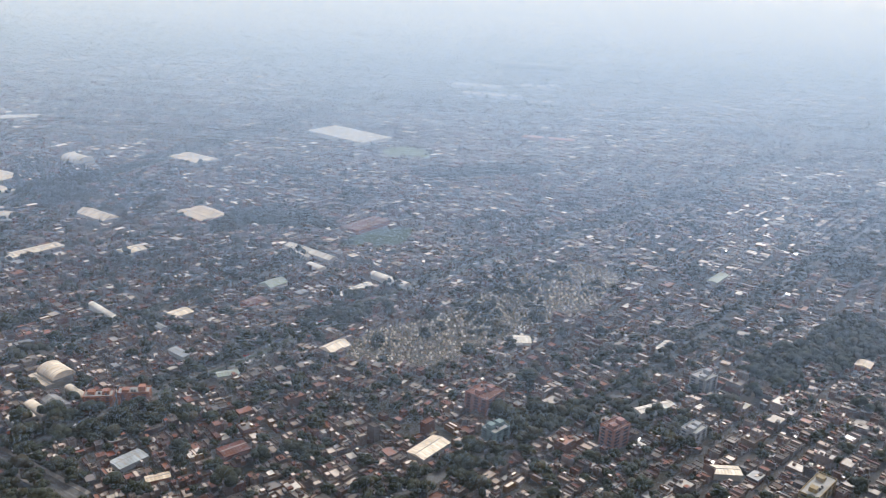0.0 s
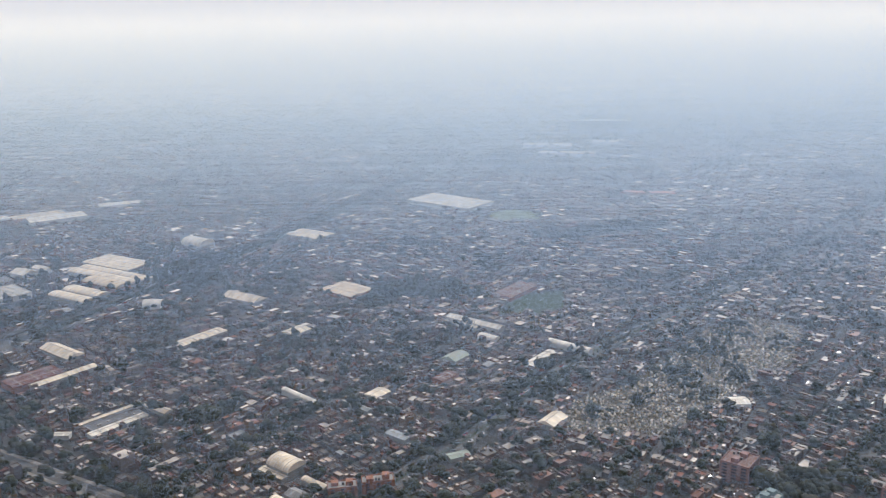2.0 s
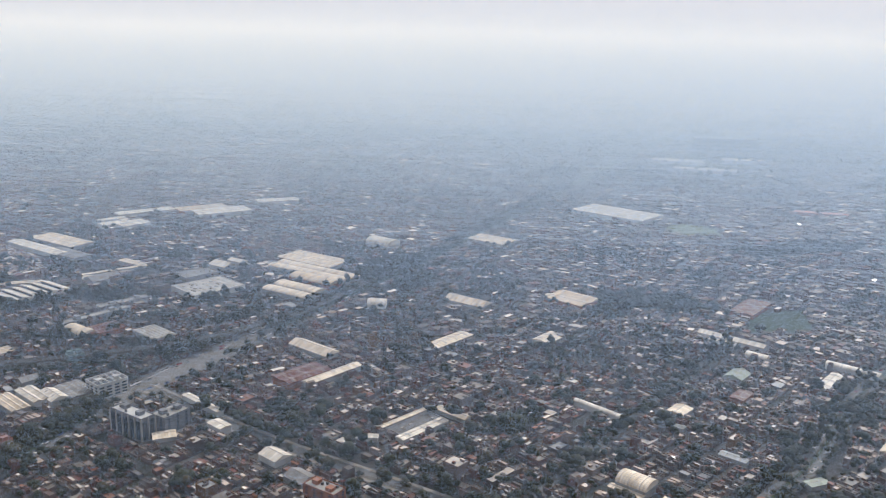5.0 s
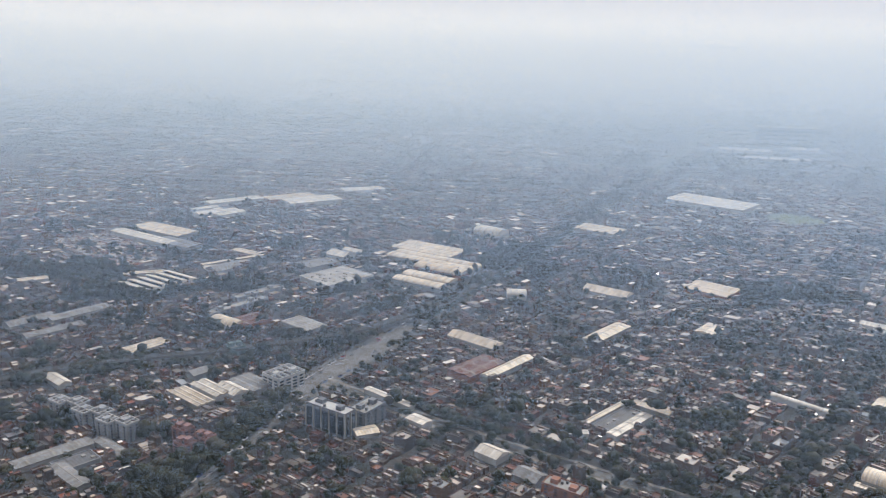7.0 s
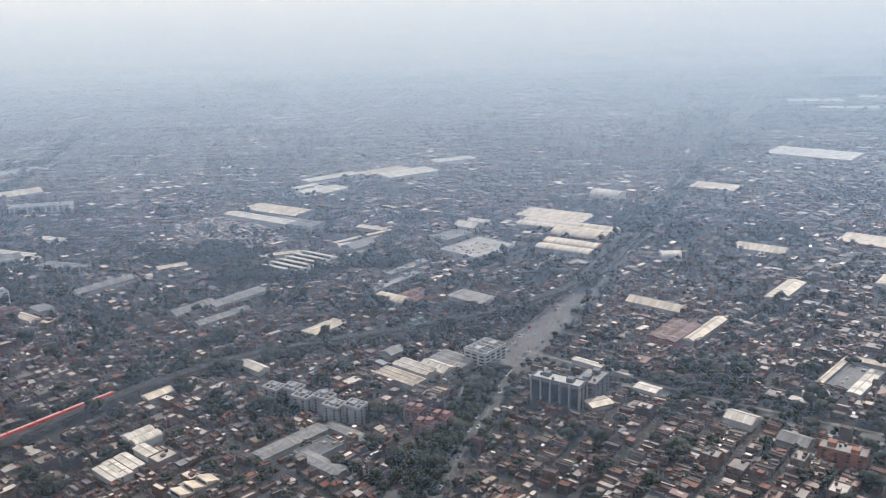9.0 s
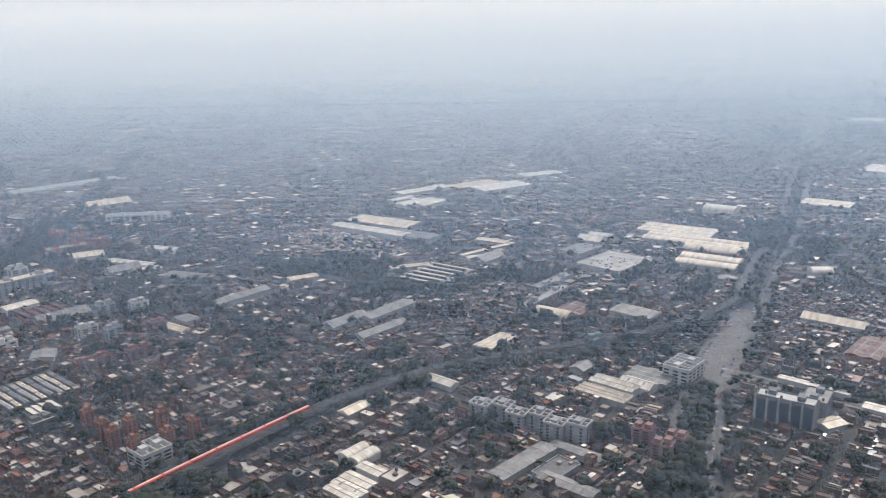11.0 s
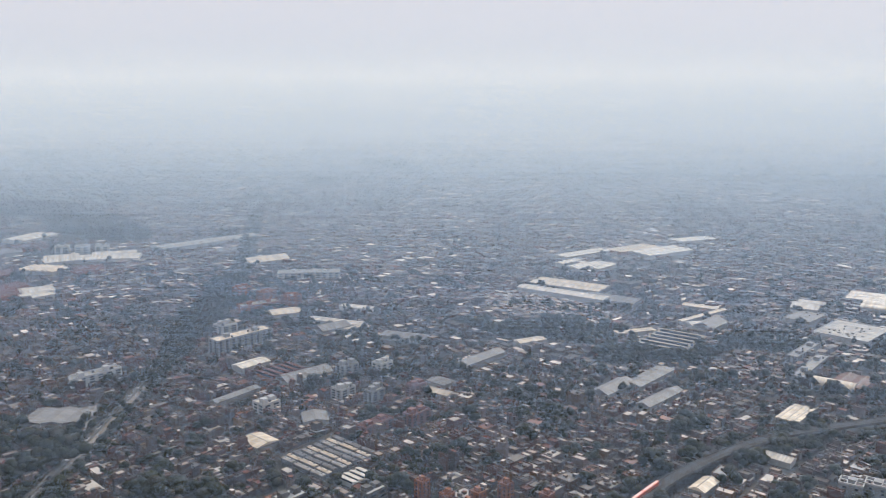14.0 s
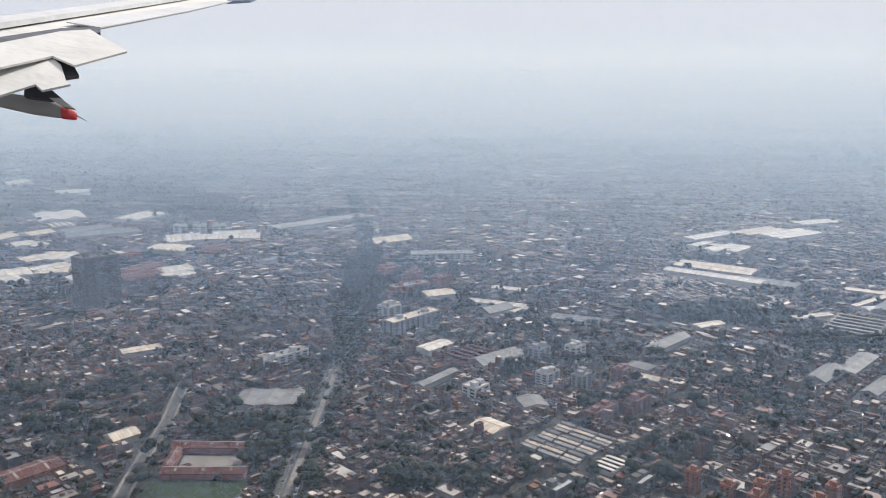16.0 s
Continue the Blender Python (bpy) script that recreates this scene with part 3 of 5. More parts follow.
def block(x, y, w, d, deg, h, wall, label, floors, roof="concrete", glass=0.55, fins=False, frames=False, rooms=2, bay_w=3.6, bands=True, category="apartment block", name="apartment_block"):
    """A many-storeyed block with rows of windows on all four sides."""
    KEEP_OUT.append((x, y, w, d, deg))
    e = base(name, x, y, deg, label, category, "tall blocks")
    part("wall", parapet_blocks("wall", [(0, 0, 0, w, d, h, 0)], (M[wall], M[roof]), 0.2, 0.45), None, e)
    fh = (h - 0.7) / floors
    for side, length in ((0, w), (1, d), (2, w), (3, d)):
        n = max(2, round(length / bay_w))
        bay = length / n
        across = d if side % 2 == 0 else w
        for f in range(floors):
            for k in range(n):
                p = Vector((-length / 2 + (k + 0.5) * bay, -across / 2, 0.45 + f * fh))
                u = unit_part("window", "glass", e, Matrix.Rotation(side * math.pi / 2, 3, "Z") @ p, (bay * glass, 0.09, fh * (0.86 if fins else 0.52)), side * 90)
        if fins:
            for k in range(n + 1):
                p = Vector((-length / 2 + k * bay, -across / 2 - 0.2, 0))
                unit_part("fin", "rail_edge", e, Matrix.Rotation(side * math.pi / 2, 3, "Z") @ p, (0.28, 0.5, h - 0.3), side * 90, "pale vertical fin")
    if bands and not fins:
        for f in range(1, floors):
            unit_part("floor_band", wall, e, (0, 0, f * fh + 0.25), (w + 0.16, d + 0.16, 0.12))
    for q in range(rooms):
        r = unit_part("roof_room", wall, e, ((q + 0.5) / rooms * w - w / 2, rng.uniform(-0.15, 0.15) * d, h - 0.5), (min(2.4, w / 3), min(2.4, d * 0.5), rng.uniform(1.2, 2.0)))
    for q in range(rooms + 1):
        unit_part("water_tank", "tank", e, (rng.uniform(-0.38, 0.38) * w, rng.uniform(-0.3, 0.3) * d, h - 0.45), (0.7, 0.7, 0.9))
    if frames:
        for k in range(max(2, round(w / 2.6)) + 1):
            unit_part("roof_beam", "render_white", e, (-w / 2 + k * w / max(2, round(w / 2.6)), 0, h), (0.3, d, 0.55), 0, "bare white roof beam")
        for k in (-0.5, 0.0, 0.5):
            unit_part("roof_beam", "render_white", e, (0, k * d, h), (w, 0.3, 0.5), 0, "bare white roof beam")
    return e


def shed_rows(x, y, w, d, deg):
    """A works of long low sheds side by side, each in three lengths, with small roof vents."""
    KEEP_OUT.append((x, y, w, d, deg))
    n, a = 9, radians(deg)
    pitch = w / n
    for k in range(n):
        off = -w / 2 + (k + 0.5) * pitch
        key = ("pale", "grey", "cream")[k * 5 % 3]
        e = base("shed", x + off * math.cos(a), y + off * math.sin(a), deg, f"long low works shed with {NAMES[key]} sheet roofing", "shed", "works sheds")
        half, at = pitch * 0.31, -d / 2 + 0.6 * (k % 3)
        for length in (d * 0.27, d * 0.36, d * 0.27):
            y0, y1 = at, at + length
            at = y1 + d * 0.035
            h = 1.35 + 0.12 * ((k + int(length)) % 3)
            part("wall", bm_box(-half + 0.06, half - 0.06, y0 + 0.06, y1 - 0.06, 0, h - 0.02), M["render_dark"], e)
            r = part("roof", bm_sweep([(-half, h - 0.1), (half, h - 0.1), (half, h), (0, h + 0.35), (-half, h)], y0, y1), M[key], e)
            for q in np.arange(y0 + 1.2, y1 - 0.4, 3.0):
                unit_part("vent", "slate", r, (0, q, h + 0.25), (0.3, 0.4, 0.3), 0, "small dark roof vent")


hall("low", 3, 248.6, 14, 7, 52, 2.9, "cream")
hall("low", -92, 235.1, 10, 6, 52, 2.2, "blue")
hall("low", -80, 226.1, 7, 3, 28, 2.2, "tan")
hall("gable", -37, 322.2, 11, 7, 52, 2.9, "cream")
hall("low", -109, 350.1, 9, 7, 52, 2.5, "cream")
hall("barrel", -142, 348.1, 22, 3, -42, 2.5, "white")
hall("gable", -116, 337.0, 13, 3, -38, 2.5, "blue")
hall("gable", -64, 438.1, 34, 6, -38, 2.9, "white")
hall("gable", -69, 435.3, 15, 3, -38, 2.2, "white")
hall("barrel", -58, 416.2, 10, 5, -38, 2.2, "white")
hall("barrel", -19, 402.4, 23, 5, -38, 2.5, "white")
hall("gable", -75, 389.7, 11, 8, 52, 2.9, "green")
hall("low", -35, 388.0, 22, 5, 52, 2.2, "white")
hall("low", 87, 282.8, 16, 4, 26, 2.9, "white")
hall("low", 187, 328.2, 7, 6, 52, 2.9, "tan")
hall("low", 154, 424.7, 17, 5, 52, 3.6, "green")
hall("low", 104, 337.3, 12, 4, 52, 2.9, "white")
hall("low", 101, 242.5, 9, 5, -1, 2.9, "cream")
hall("low", 42, 337.3, 7, 7, 2, 2.9, "white")
hall("low", -39, 492.5, 30, 13, 54, 2.9, "red")
hall("low", -75, 749.3, 37, 67, 52, 4.3, "white")
hall("low", -182, 637.7, 20, 31, 57, 2.9, "cream")
hall("low", -206, 421.2, 30, 8, 52, 2.2, "cream", bays=1)
hall("barrel", -137, 287.6, 9, 11, 52, 4.0, "cream")
hall("low", -141, 283.6, 12, 3, -38, 2.5, "cream")
hall("barrel", -125, 276.4, 11, 3, -38, 2.2, "cream")
hall("gable", -129, 268.3, 10, 5, -38, 2.2, "grey")
hall("barrel", -133, 263.3, 12, 4, -38, 2.2, "cream")
hall("low", -136, 256.6, 7, 6, 52, 2.9, "cream")
hall("barrel", -247, 475.4, 10, 8, 1, 2.9, "white")
hall("gable", -268, 402.8, 25, 9, -37, 2.9, "cream")
hall("gable", -254, 372.6, 30, 5, 52, 2.9, "cream")
hall("low", -267, 370.2, 23, 12, 51, 3.6, "red")
hall("gable", -197, 486.0, 25, 11, -33, 2.5, "cream")
hall("low", -98, 311.6, 10, 4, -38, 2.2, "blue")
hall("low", -75, 295.5, 8, 4, 25, 2.2, "green")
hall("low", -80, 366.5, 11, 6, 52, 2.9, "red")
hall("low", -138, 497.0, 20, 25, 51, 3.2, "tan")
hall("low", -157, 428.0, 12, 9, 52, 2.9, "cream")
hall("low", -211, 323.6, 24, 4, 49, 2.2, "white")
hall("gable", -218, 333.7, 27, 2, 49, 2.2, "cream")
hall("gable", -200, 338.7, 15, 4, -38, 2.2, "cream")
hall("slab", -214.5, 328.7, 22, 7, 49, 1.6, "dark")
hall("low", -231, 315.6, 8, 3, 2, 2.2, "white")
hall("gable", -261, 297.0, 9, 7, -38, 2.9, "white")
hall("gable", -249, 282.8, 9, 7, -38, 2.9, "grey")
hall("low", -300, 338.0, 24, 3, -38, 2.5, "white")
hall("low", -287, 317.6, 8, 5, -38, 3.6, "white")
hall("low", -305, 309.5, 8, 6, 25, 2.2, "cream")
hall("gable", -374, 330.2, 19, 7, -38, 2.9, "cream", bays=3)
hall("gable", -369, 338.3, 17, 7, -38, 2.9, "white", bays=2)
hall("gable", -361, 338.3, 12, 7, -38, 2.9, "white")
hall("low", -355, 345.3, 16, 10, -38, 2.9, "grey", bays=3)
hall("gable", -379, 353.4, 8, 6, 52, 2.9, "grey")
hall("gable", -431, 341.0, 5, 13, 52, 2.5, "white")
hall("gable", -459, 317.1, 10, 5, 52, 2.9, "cream")
hall("low", -455, 264.5, 3, 11, 52, 2.5, "white")
hall("low", -453, 267.5, 3, 12, 52, 2.5, "white")
hall("low", -451, 271.5, 4, 11, 52, 2.5, "white")
hall("low", -448, 277.6, 4, 9, 52, 2.5, "white")
hall("barrel", -453, 286.9, 9, 9, 52, 2.4, "white", bays=2)
hall("saw", -426, 257.4, 13, 5, 52, 2.5, "cream")
hall("low", -404, 283.3, 25, 6, 49, 2.5, "grey")
hall("slab", -394.5, 279.5, 13, 8, 49, 1.9, "dark")
hall("low", -392, 270.2, 18, 5, -38, 2.5, "grey")
hall("low", -387, 289.4, 18, 4, -38, 2.5, "grey")
hall("saw", -440, 472.4, 34, 23, 57, 2.9, "white", bays=6)
hall("low", -411, 380.6, 18, 8, 52, 2.4, "cream", bays=3)
hall("low", -457, 651.8, 23, 17, 52, 2.9, "white")
hall("gable", -414, 504.6, 18, 11, 52, 2.9, "grey")
hall("gable", -476, 404.8, 21, 8, 52, 2.9, "grey")
hall("low", -459, 418.9, 29, 8, 52, 2.9, "grey", bays=1)
hall("gable", -459, 393.7, 26, 6, 50, 2.9, "grey")
hall("low", -609, 497.6, 31, 6, 161, 2.9, "white")
hall("low", -633, 425.0, 15, 8, 52, 2.9, "white")
hall("saw", -617, 415.9, 19, 11, 52, 2.9, "red")
hall("gable", -606, 411.9, 23, 10, 46, 2.9, "grey")
hall("gable", -628, 386.3, 22, 4, 58, 2.5, "grey")
hall("low", -591, 365.2, 9, 10, 19, 2.5, "grey")
hall("low", -605, 339.9, 9, 10, 52, 3.6, "cream")
shed_rows(-579, 333.0, 26, 22, 52)
hall("saw", -567, 317.9, 10, 7, 52, 1.7, "white", bays=4)
hall("gable", -532, 439.1, 30, 7, 52, 2.9, "grey")
hall("gable", -689, 300.8, 25, 5, 6, 2.3, "red", "pink")
hall("gable", -693, 318.4, 25, 5, 4, 2.3, "red", "pink")
hall("gable", -702, 308.3, 13, 3, 98, 2.3, "red", "pink")
hall("low", -694, 358.0, 15, 7.8, 93, 2.7, "grey", bays=1)
hall("low", -686, 358.8, 15, 7.8, 93, 2.7, "grey", bays=1)
hall("low", -678, 359.6, 15, 7.8, 93, 2.7, "grey", bays=1)
hall("gable", -725, 322.2, 9, 7, 52, 2.9, "cream")
hall("low", -797, 540.9, 16, 14, 52, 3.6, "white")
hall("low", -886, 519.6, 10, 23, 52, 3.6, "white")
hall("low", -603, 527.8, 19, 6, -17, 2.9, "white")
hall("low", -61, 244.0, 9, 6, 40, 1.8, "red", "pink")
# the row of vaulted works by the avenue
hall("low", -299, 562.1, 44, 22, -30, 3.6, "cream", bays=3)
hall("barrel", -294, 533.8, 60, 17, -30, 3.6, "cream", bays=2)
hall("barrel", -289, 515.6, 32, 12, -31, 3.6, "tan")
hall("barrel", -295, 499.0, 31, 10, -30, 3.2, "cream")
hall("barrel", -300, 489.5, 31, 9, -30, 2.9, "cream")
hall("slab", -347, 493.4, 32, 26, 49, 3.6, "pale", "render_white")
hall("slab", -362, 517.5, 22, 14, 49, 4.3, "grey")
hall("low", -376, 417.9, 18, 13, 52, 2.9, "red")
hall("barrel", -385, 413.5, 16, 8, -33, 2.5, "cream")
hall("barrel", -349, 415.9, 12, 19, 52, 2.4, "pale", bays=6)
hall("gable", -353, 542.4, 14, 11, -30, 3.2, "white")
hall("gable", -346, 553.0, 14, 6, -30, 2.9, "white")
hall("barrel", -260, 614.0, 20, 14, -34, 3.2, "white")
hall("low", -404, 706.5, 44, 22, 35, 3.6, "white")
hall("low", -424, 715.6, 40, 16, 38, 3.6, "tan")
hall("low", -370, 759.0, 36, 14, 25, 3.6, "white")
hall("low", -486, 568.1, 57, 10, -32, 3.6, "white")
hall("low", -459, 555.0, 33, 13, -30, 3.6, "grey")
hall("low", -480, 589.3, 46, 18, -30, 3.6, "cream")
hall("low", -476, 661.0, 20, 7, 47, 3.6, "white")
hall("low", -468, 646.9, 21, 11, 47, 3.6, "white")
hall("low", -463, 694.4, 45, 12, 40, 3.6, "white")
hall("low", -741, 294.9, 18, 9, 52, 2.9, "red")
hall("low", 105, 779.2, 48, 9, -12, 3.6, "salmon")
hall("low", 50, 1092.4, 60, 22, -10, 4.3, "white")
hall("low", 66, 1021.5, 70, 16, -10, 4.3, "white")
hall("low", 130, 1112.6, 40, 18, -10, 4.3, "white")

# the far industrial quarter and works between
hall("low", -976, 730, 35, 42, 37, 3.6, "white", bays=2)
hall("saw", -951, 688, 18, 16, 42, 3.6, "cream")
hall("low", -911, 736, 36, 23, 75, 3.6, "white", bays=2)
hall("saw", -886, 693, 26, 20, 44, 3.6, "red")
hall("low", -905, 663, 50, 19, 36, 3.6, "grey", bays=2)
hall("gable", -836, 645, 23, 17, 30, 3.6, "white", bays=1)
hall("low", -805, 658, 39, 20, 15, 3.6, "white", bays=1)
hall("low", -927, 616, 11, 13, 53, 3.6, "cream", bays=1)
hall("low", -895, 581, 21, 23, 5, 3.6, "white", bays=3)
hall("low", -878, 548, 18, 22, 23, 2.9, "cream", bays=3)
hall("saw", -831, 612, 26, 16, -11, 3.6, "cream")
hall("low", -856, 593, 26, 17, 51, 3.6, "red", bays=2)
hall("gable", -826, 553, 30, 13, 72, 3.6, "red", bays=2)
hall("low", -803, 553, 17, 15, 40, 3.6, "white", bays=1)
hall("low", -803, 617, 19, 18, 38, 3.6, "red", bays=1)
hall("low", -757, 727, 86, 17, 48, 3.6, "pale", bays=2)
hall("low", -732, 689, 26, 9, 30, 3.6, "grey", bays=1)
hall("gable", -690, 654, 30, 14, 41, 3.6, "cream", bays=1)
hall("low", -641, 515, 16, 12, 29, 2.9, "cream", bays=1)
hall("gable", -609, 486, 17, 10, 45, 2.9, "grey", bays=1)
hall("low", -595, 485, 13, 7, 46, 2.9, "cream", bays=2)
hall("low", -570, 473, 23, 9, -17, 2.9, "grey", bays=2)
hall("low", -747, 599, 48, 5, 60, 3.6, "grey", bays=1)
hall("low", -758, 408, 16, 7, 36, 2.9, "cream", bays=2)
hall("gable", -548, 395, 15, 5, -32, 2.9, "cream", bays=1)
hall("low", -547, 407, 10, 7, -37, 2.9, "grey", bays=4)
hall("low", -508, 469, 15, 6, 32, 2.9, "cream", bays=1)
hall("low", -414, 522, 39, 3, 42, 2.9, "cream", bays=1)
hall("low", -416, 506, 19, 7, 17, 2.9, "white", bays=1)
hall("low", -411, 541, 19, 6, -30, 2.9, "cream", bays=1)
hall("low", -455, 489, 21, 5, 21, 2.9, "cream", bays=2)
hall("low", -1139, 929, 29, 23, 74, 3.6, "white", bays=1)
hall("low", -1039, 868, 33, 21, 33, 3.6, "white", bays=1)
hall("low", -1067, 908, 21, 26, 29, 3.6, "red", bays=1)
hall("low", -938, 617, 14, 17, 46, 3.6, "white", bays=2)
hall("low", -969, 639, 18, 17, 76, 3.6, "cream", bays=1)
hall("low", -952, 657, 19, 17, 58, 3.6, "cream", bays=1)
hall("low", -926, 676, 36, 18, 56, 3.6, "grey", bays=2)
hall("low", -903, 576, 22, 17, 54, 3.6, "cream", bays=2)
hall("low", -881, 551, 22, 14, 60, 3.6, "white", bays=2)
hall("low", -894, 534, 18, 21, 38, 3.6, "white", bays=2)
hall("low", -833, 647, 32, 16, 40, 3.6, "white", bays=2)
hall("low", -861, 593, 10, 9, 60, 3.6, "white", bays=1)
hall("low", -804, 554, 18, 15, 39, 3.6, "white", bays=2)
hall("low", -818, 537, 23, 17, 42, 3.6, "red", bays=2)
hall("gable", -805, 663, 30, 15, 22, 3.6, "white", bays=1)
hall("low", -851, 527, 10, 11, 49, 3.6, "white", bays=1)

# blocks of flats and offices
block(-588, 416, 8, 6, 52, 6.4, "render_grey", "grey rendered flats rising above works roofs", 5)
block(-573, 418, 7, 6, 52, 7.0, "render_white", "pale rendered flats rising above works roofs", 5)
block(-567, 357, 14, 5, 52, 4.4, "pink", "low pink brick flats beside dark trees", 4, "red")
block(-553, 367, 10, 5, 52, 4.8, "pink", "low pink brick flats beside dark trees", 4, "red")
block(-584, 299, 9, 6, 52, 4.2, "parapet", "grey flat-roofed workshop block with a pale roof", 3, "render_white", category="workshop", name="workshop_block")
block(-560, 304, 8, 5, 52, 4.6, "parapet", "grey flat-roofed workshop block with a pale roof", 3, "render_white", category="workshop", name="workshop_block")
BROWN = "brown brick block of flats behind vaulted works"
block(-115, 271.5, 10, 5, 10, 4.4, "brick", BROWN, 4, "concrete", 0.35, bands=False)
block(-103, 273.5, 11, 5, 10, 5.4, "brick", BROWN, 5, "concrete", 0.35, bands=False)
PINK = "pink rendered block of flats with a red roof"
block(23, 280.2, 11, 10, 52, 7.7, "pink", PINK, 6, "red")
block(67, 259.2, 9, 6, 40, 8.4, "pink", PINK, 6, "red")
block(111, 303.9, 9, 7, 40, 6.3, "render_grey", "grey rendered block of flats among trees", 5)
block(96, 264.2, 8, 6, 44, 5.6, "render_grey", "pale grey block of flats with roof tanks", 4)
block(26, 259.9, 8, 6, 46, 4.9, "teal", "teal rendered office block with a flat roof", 4, category="office block", name="office_block")
block(127, 232.6, 16, 6, 46, 4.9, "yellow", "ochre yellow block of flats with small windows", 4)
block(-239, 272.3, 13, 6, -31, 5.6, "brick", "orange brick block of flats beside the parkway", 5, bands=False, glass=0.35)
block(-318, 313.3, 18, 6, -31, 9.1, "render_dark", "grey office block with tall pale vertical fins", 1, "render_white", 0.7, True, category="office block", name="office_block")
block(-306, 319.4, 12, 8, 59, 7.0, "render_dark", "grey office wing joined to a finned block", 5, glass=0.3, bands=False, category="office block", name="office_block")
block(-343, 348.2, 13, 10, 52, 5.9, "render_white", "white unfinished block with bare roof beams", 4, "dark", 0.6, False, True)
for k in range(6):
    s = (k - 2.5) * 6.75
    o = 1.3 if k % 2 else -1.3
    block(-401 + s * 0.866 + o * 0.5, 307 - s * 0.5 + o * 0.866, 6.7, 5.0, -30, 6.0 + 0.35 * (k % 2), "render_grey", "pale grey stepped block of flats with open roof frames", 5, "red", 0.28, False, True, rooms=1, bands=False)
for k, (bx, by) in enumerate(((-366, 296), (-357, 291), (-362, 286))):
    block(bx, by + 3, 6, 5, -30, 5.6, "pink", "pink brick block of flats in a close group", 5, "red")
for k, (bx, by) in enumerate(((-537, 298), (-531, 292), (-520, 304), (-514, 293), (-522, 286), (-528, 298), (-508, 300), (-545, 305))):
    block(bx, by, 3.4, 3.4, 52, 6.8 + (k % 3) * 0.5, "brick", "slim orange brick tower of flats", 6, "brick", 0.4, rooms=1, bands=False)
block(-517, 285.8, 10, 9, 52, 4.2, "render_white", "white concrete frame under construction", 3, "concrete", 0.7, False, True, category="building site", name="building_frame")
block(-647, 455.6, 31, 8, 52, 7.2, "render_grey", "long pale office slab with regular windows", 5, "cream", 0.38, bands=False, category="office block", name="office_block")
block(-661, 474.9, 9, 8, 52, 6.3, "render_white", "pale square office block beside a long slab", 5, category="office block", name="office_block")
block(-612, 374.7, 8, 7, 52, 4.5, "render_white", "pale square office block with a cream roof", 3, "cream", category="office block", name="office_block")
block(-814, 480, 20, 12, 52, 27.0, "parapet", "tall grey-brown tower above low houses", 12, "dark", 0.25, bay_w=4.0, bands=False, category="tower", name="tower_block")
block(-694, 401.1, 23, 6, 52, 4.9, "render_white", "long pale block of flats near the avenue", 4)
block(-648, 605.7, 40, 10, 10, 5.6, "render_white", "long white block of flats in the haze", 4, bay_w=4.0)
block(-658, 524.2, 23, 8, 40, 4.9, "brick", "orange brick flats far behind offices", 4)
block(-371, 378.7, 7, 5, 40, 4.5, "teal", "small teal office block beside the viaduct", 4, category="office block", name="office_block")
block(-387, 434.7, 38, 5, 55, 3.8, "render_grey", "long grey terrace of flats among trees", 4, bay_w=3.4)
block(-382, 458.9, 30, 5, 52, 3.8, "render_grey", "long grey terrace of flats among trees", 4, bay_w=3.4)
block(-585, 391.0, 8, 6, 52, 4.9, "render_white", "white rendered flats beside dark trees", 4)
block(-572, 387.4, 7, 5, 52, 5.6, "render_grey", "grey rendered flats beside dark trees", 5)
block(-556, 395.5, 7, 5, 52, 5.6, "pink", "pink rendered flats beside a works roof", 5)
for q in (-10.0, 0.0, 10.0):
    block(-658 + q * 1.7, 540 - q * 0.9, 9, 7, 52, 8.0, "brick", "orange brick block of flats behind an office slab", 5)
for q in (-14.0, 0.0, 14.0):
    block(-836 + q, 676 + 0.2 * q, 10, 8, 20, 7.5, "render_white", "white far block of flats among works", 4, bay_w=5.0)


block(133, 1195, 84, 34, -6, 22.0, "render_grey", "huge pale block far off in the smog", 4, bay_w=9.0, bands=False, category="office block", name="office_block")


# ---- houses, set out block by block ----
def inside(poly, p):
    """Which of the points p lie within an outline."""
    q, hit = np.array(poly, float), np.zeros(len(p), bool)
    for (x0, y0), (x1, y1) in zip(q, np.roll(q, -1, 0)):
        c = (y0 > p[:, 1]) != (y1 > p[:, 1])
        hit ^= c & (p[:, 0] < (x1 - x0) * (p[:, 1] - y0) / (y1 - y0 + 1e-9) + x0)
    return hit


# clumps of dark trees where no house stands: middle, half length, half width, degrees
WOODS_WEST = [
    (-407, 473, 18, 8, 28), (-342, 468, 15, 6, 52), (-479, 493, 25, 11, -30), (-316, 447, 18, 8, 52), (-418, 359, 15, 6, 31),
    (-437, 308, 4, 5, 0), (-411, 307, 8, 5, 0), (-700, 346, 6, 5, 0), (-674, 324, 21, 5, 84), (-622, 302, 15, 6, 0),
    (-571, 393, 9, 5, 0), (-39, 244, 6, 5, 0), (-100, 258, 17, 6, 40), (39, 273, 17, 7, 27), (-350, 398, 9, 5, 0),
    (-505, 485, 42, 11, -25), (-449, 452, 32, 14, 17), (-332, 399, 10, 5, 0), (-247, 560, 35, 15, 60),
]
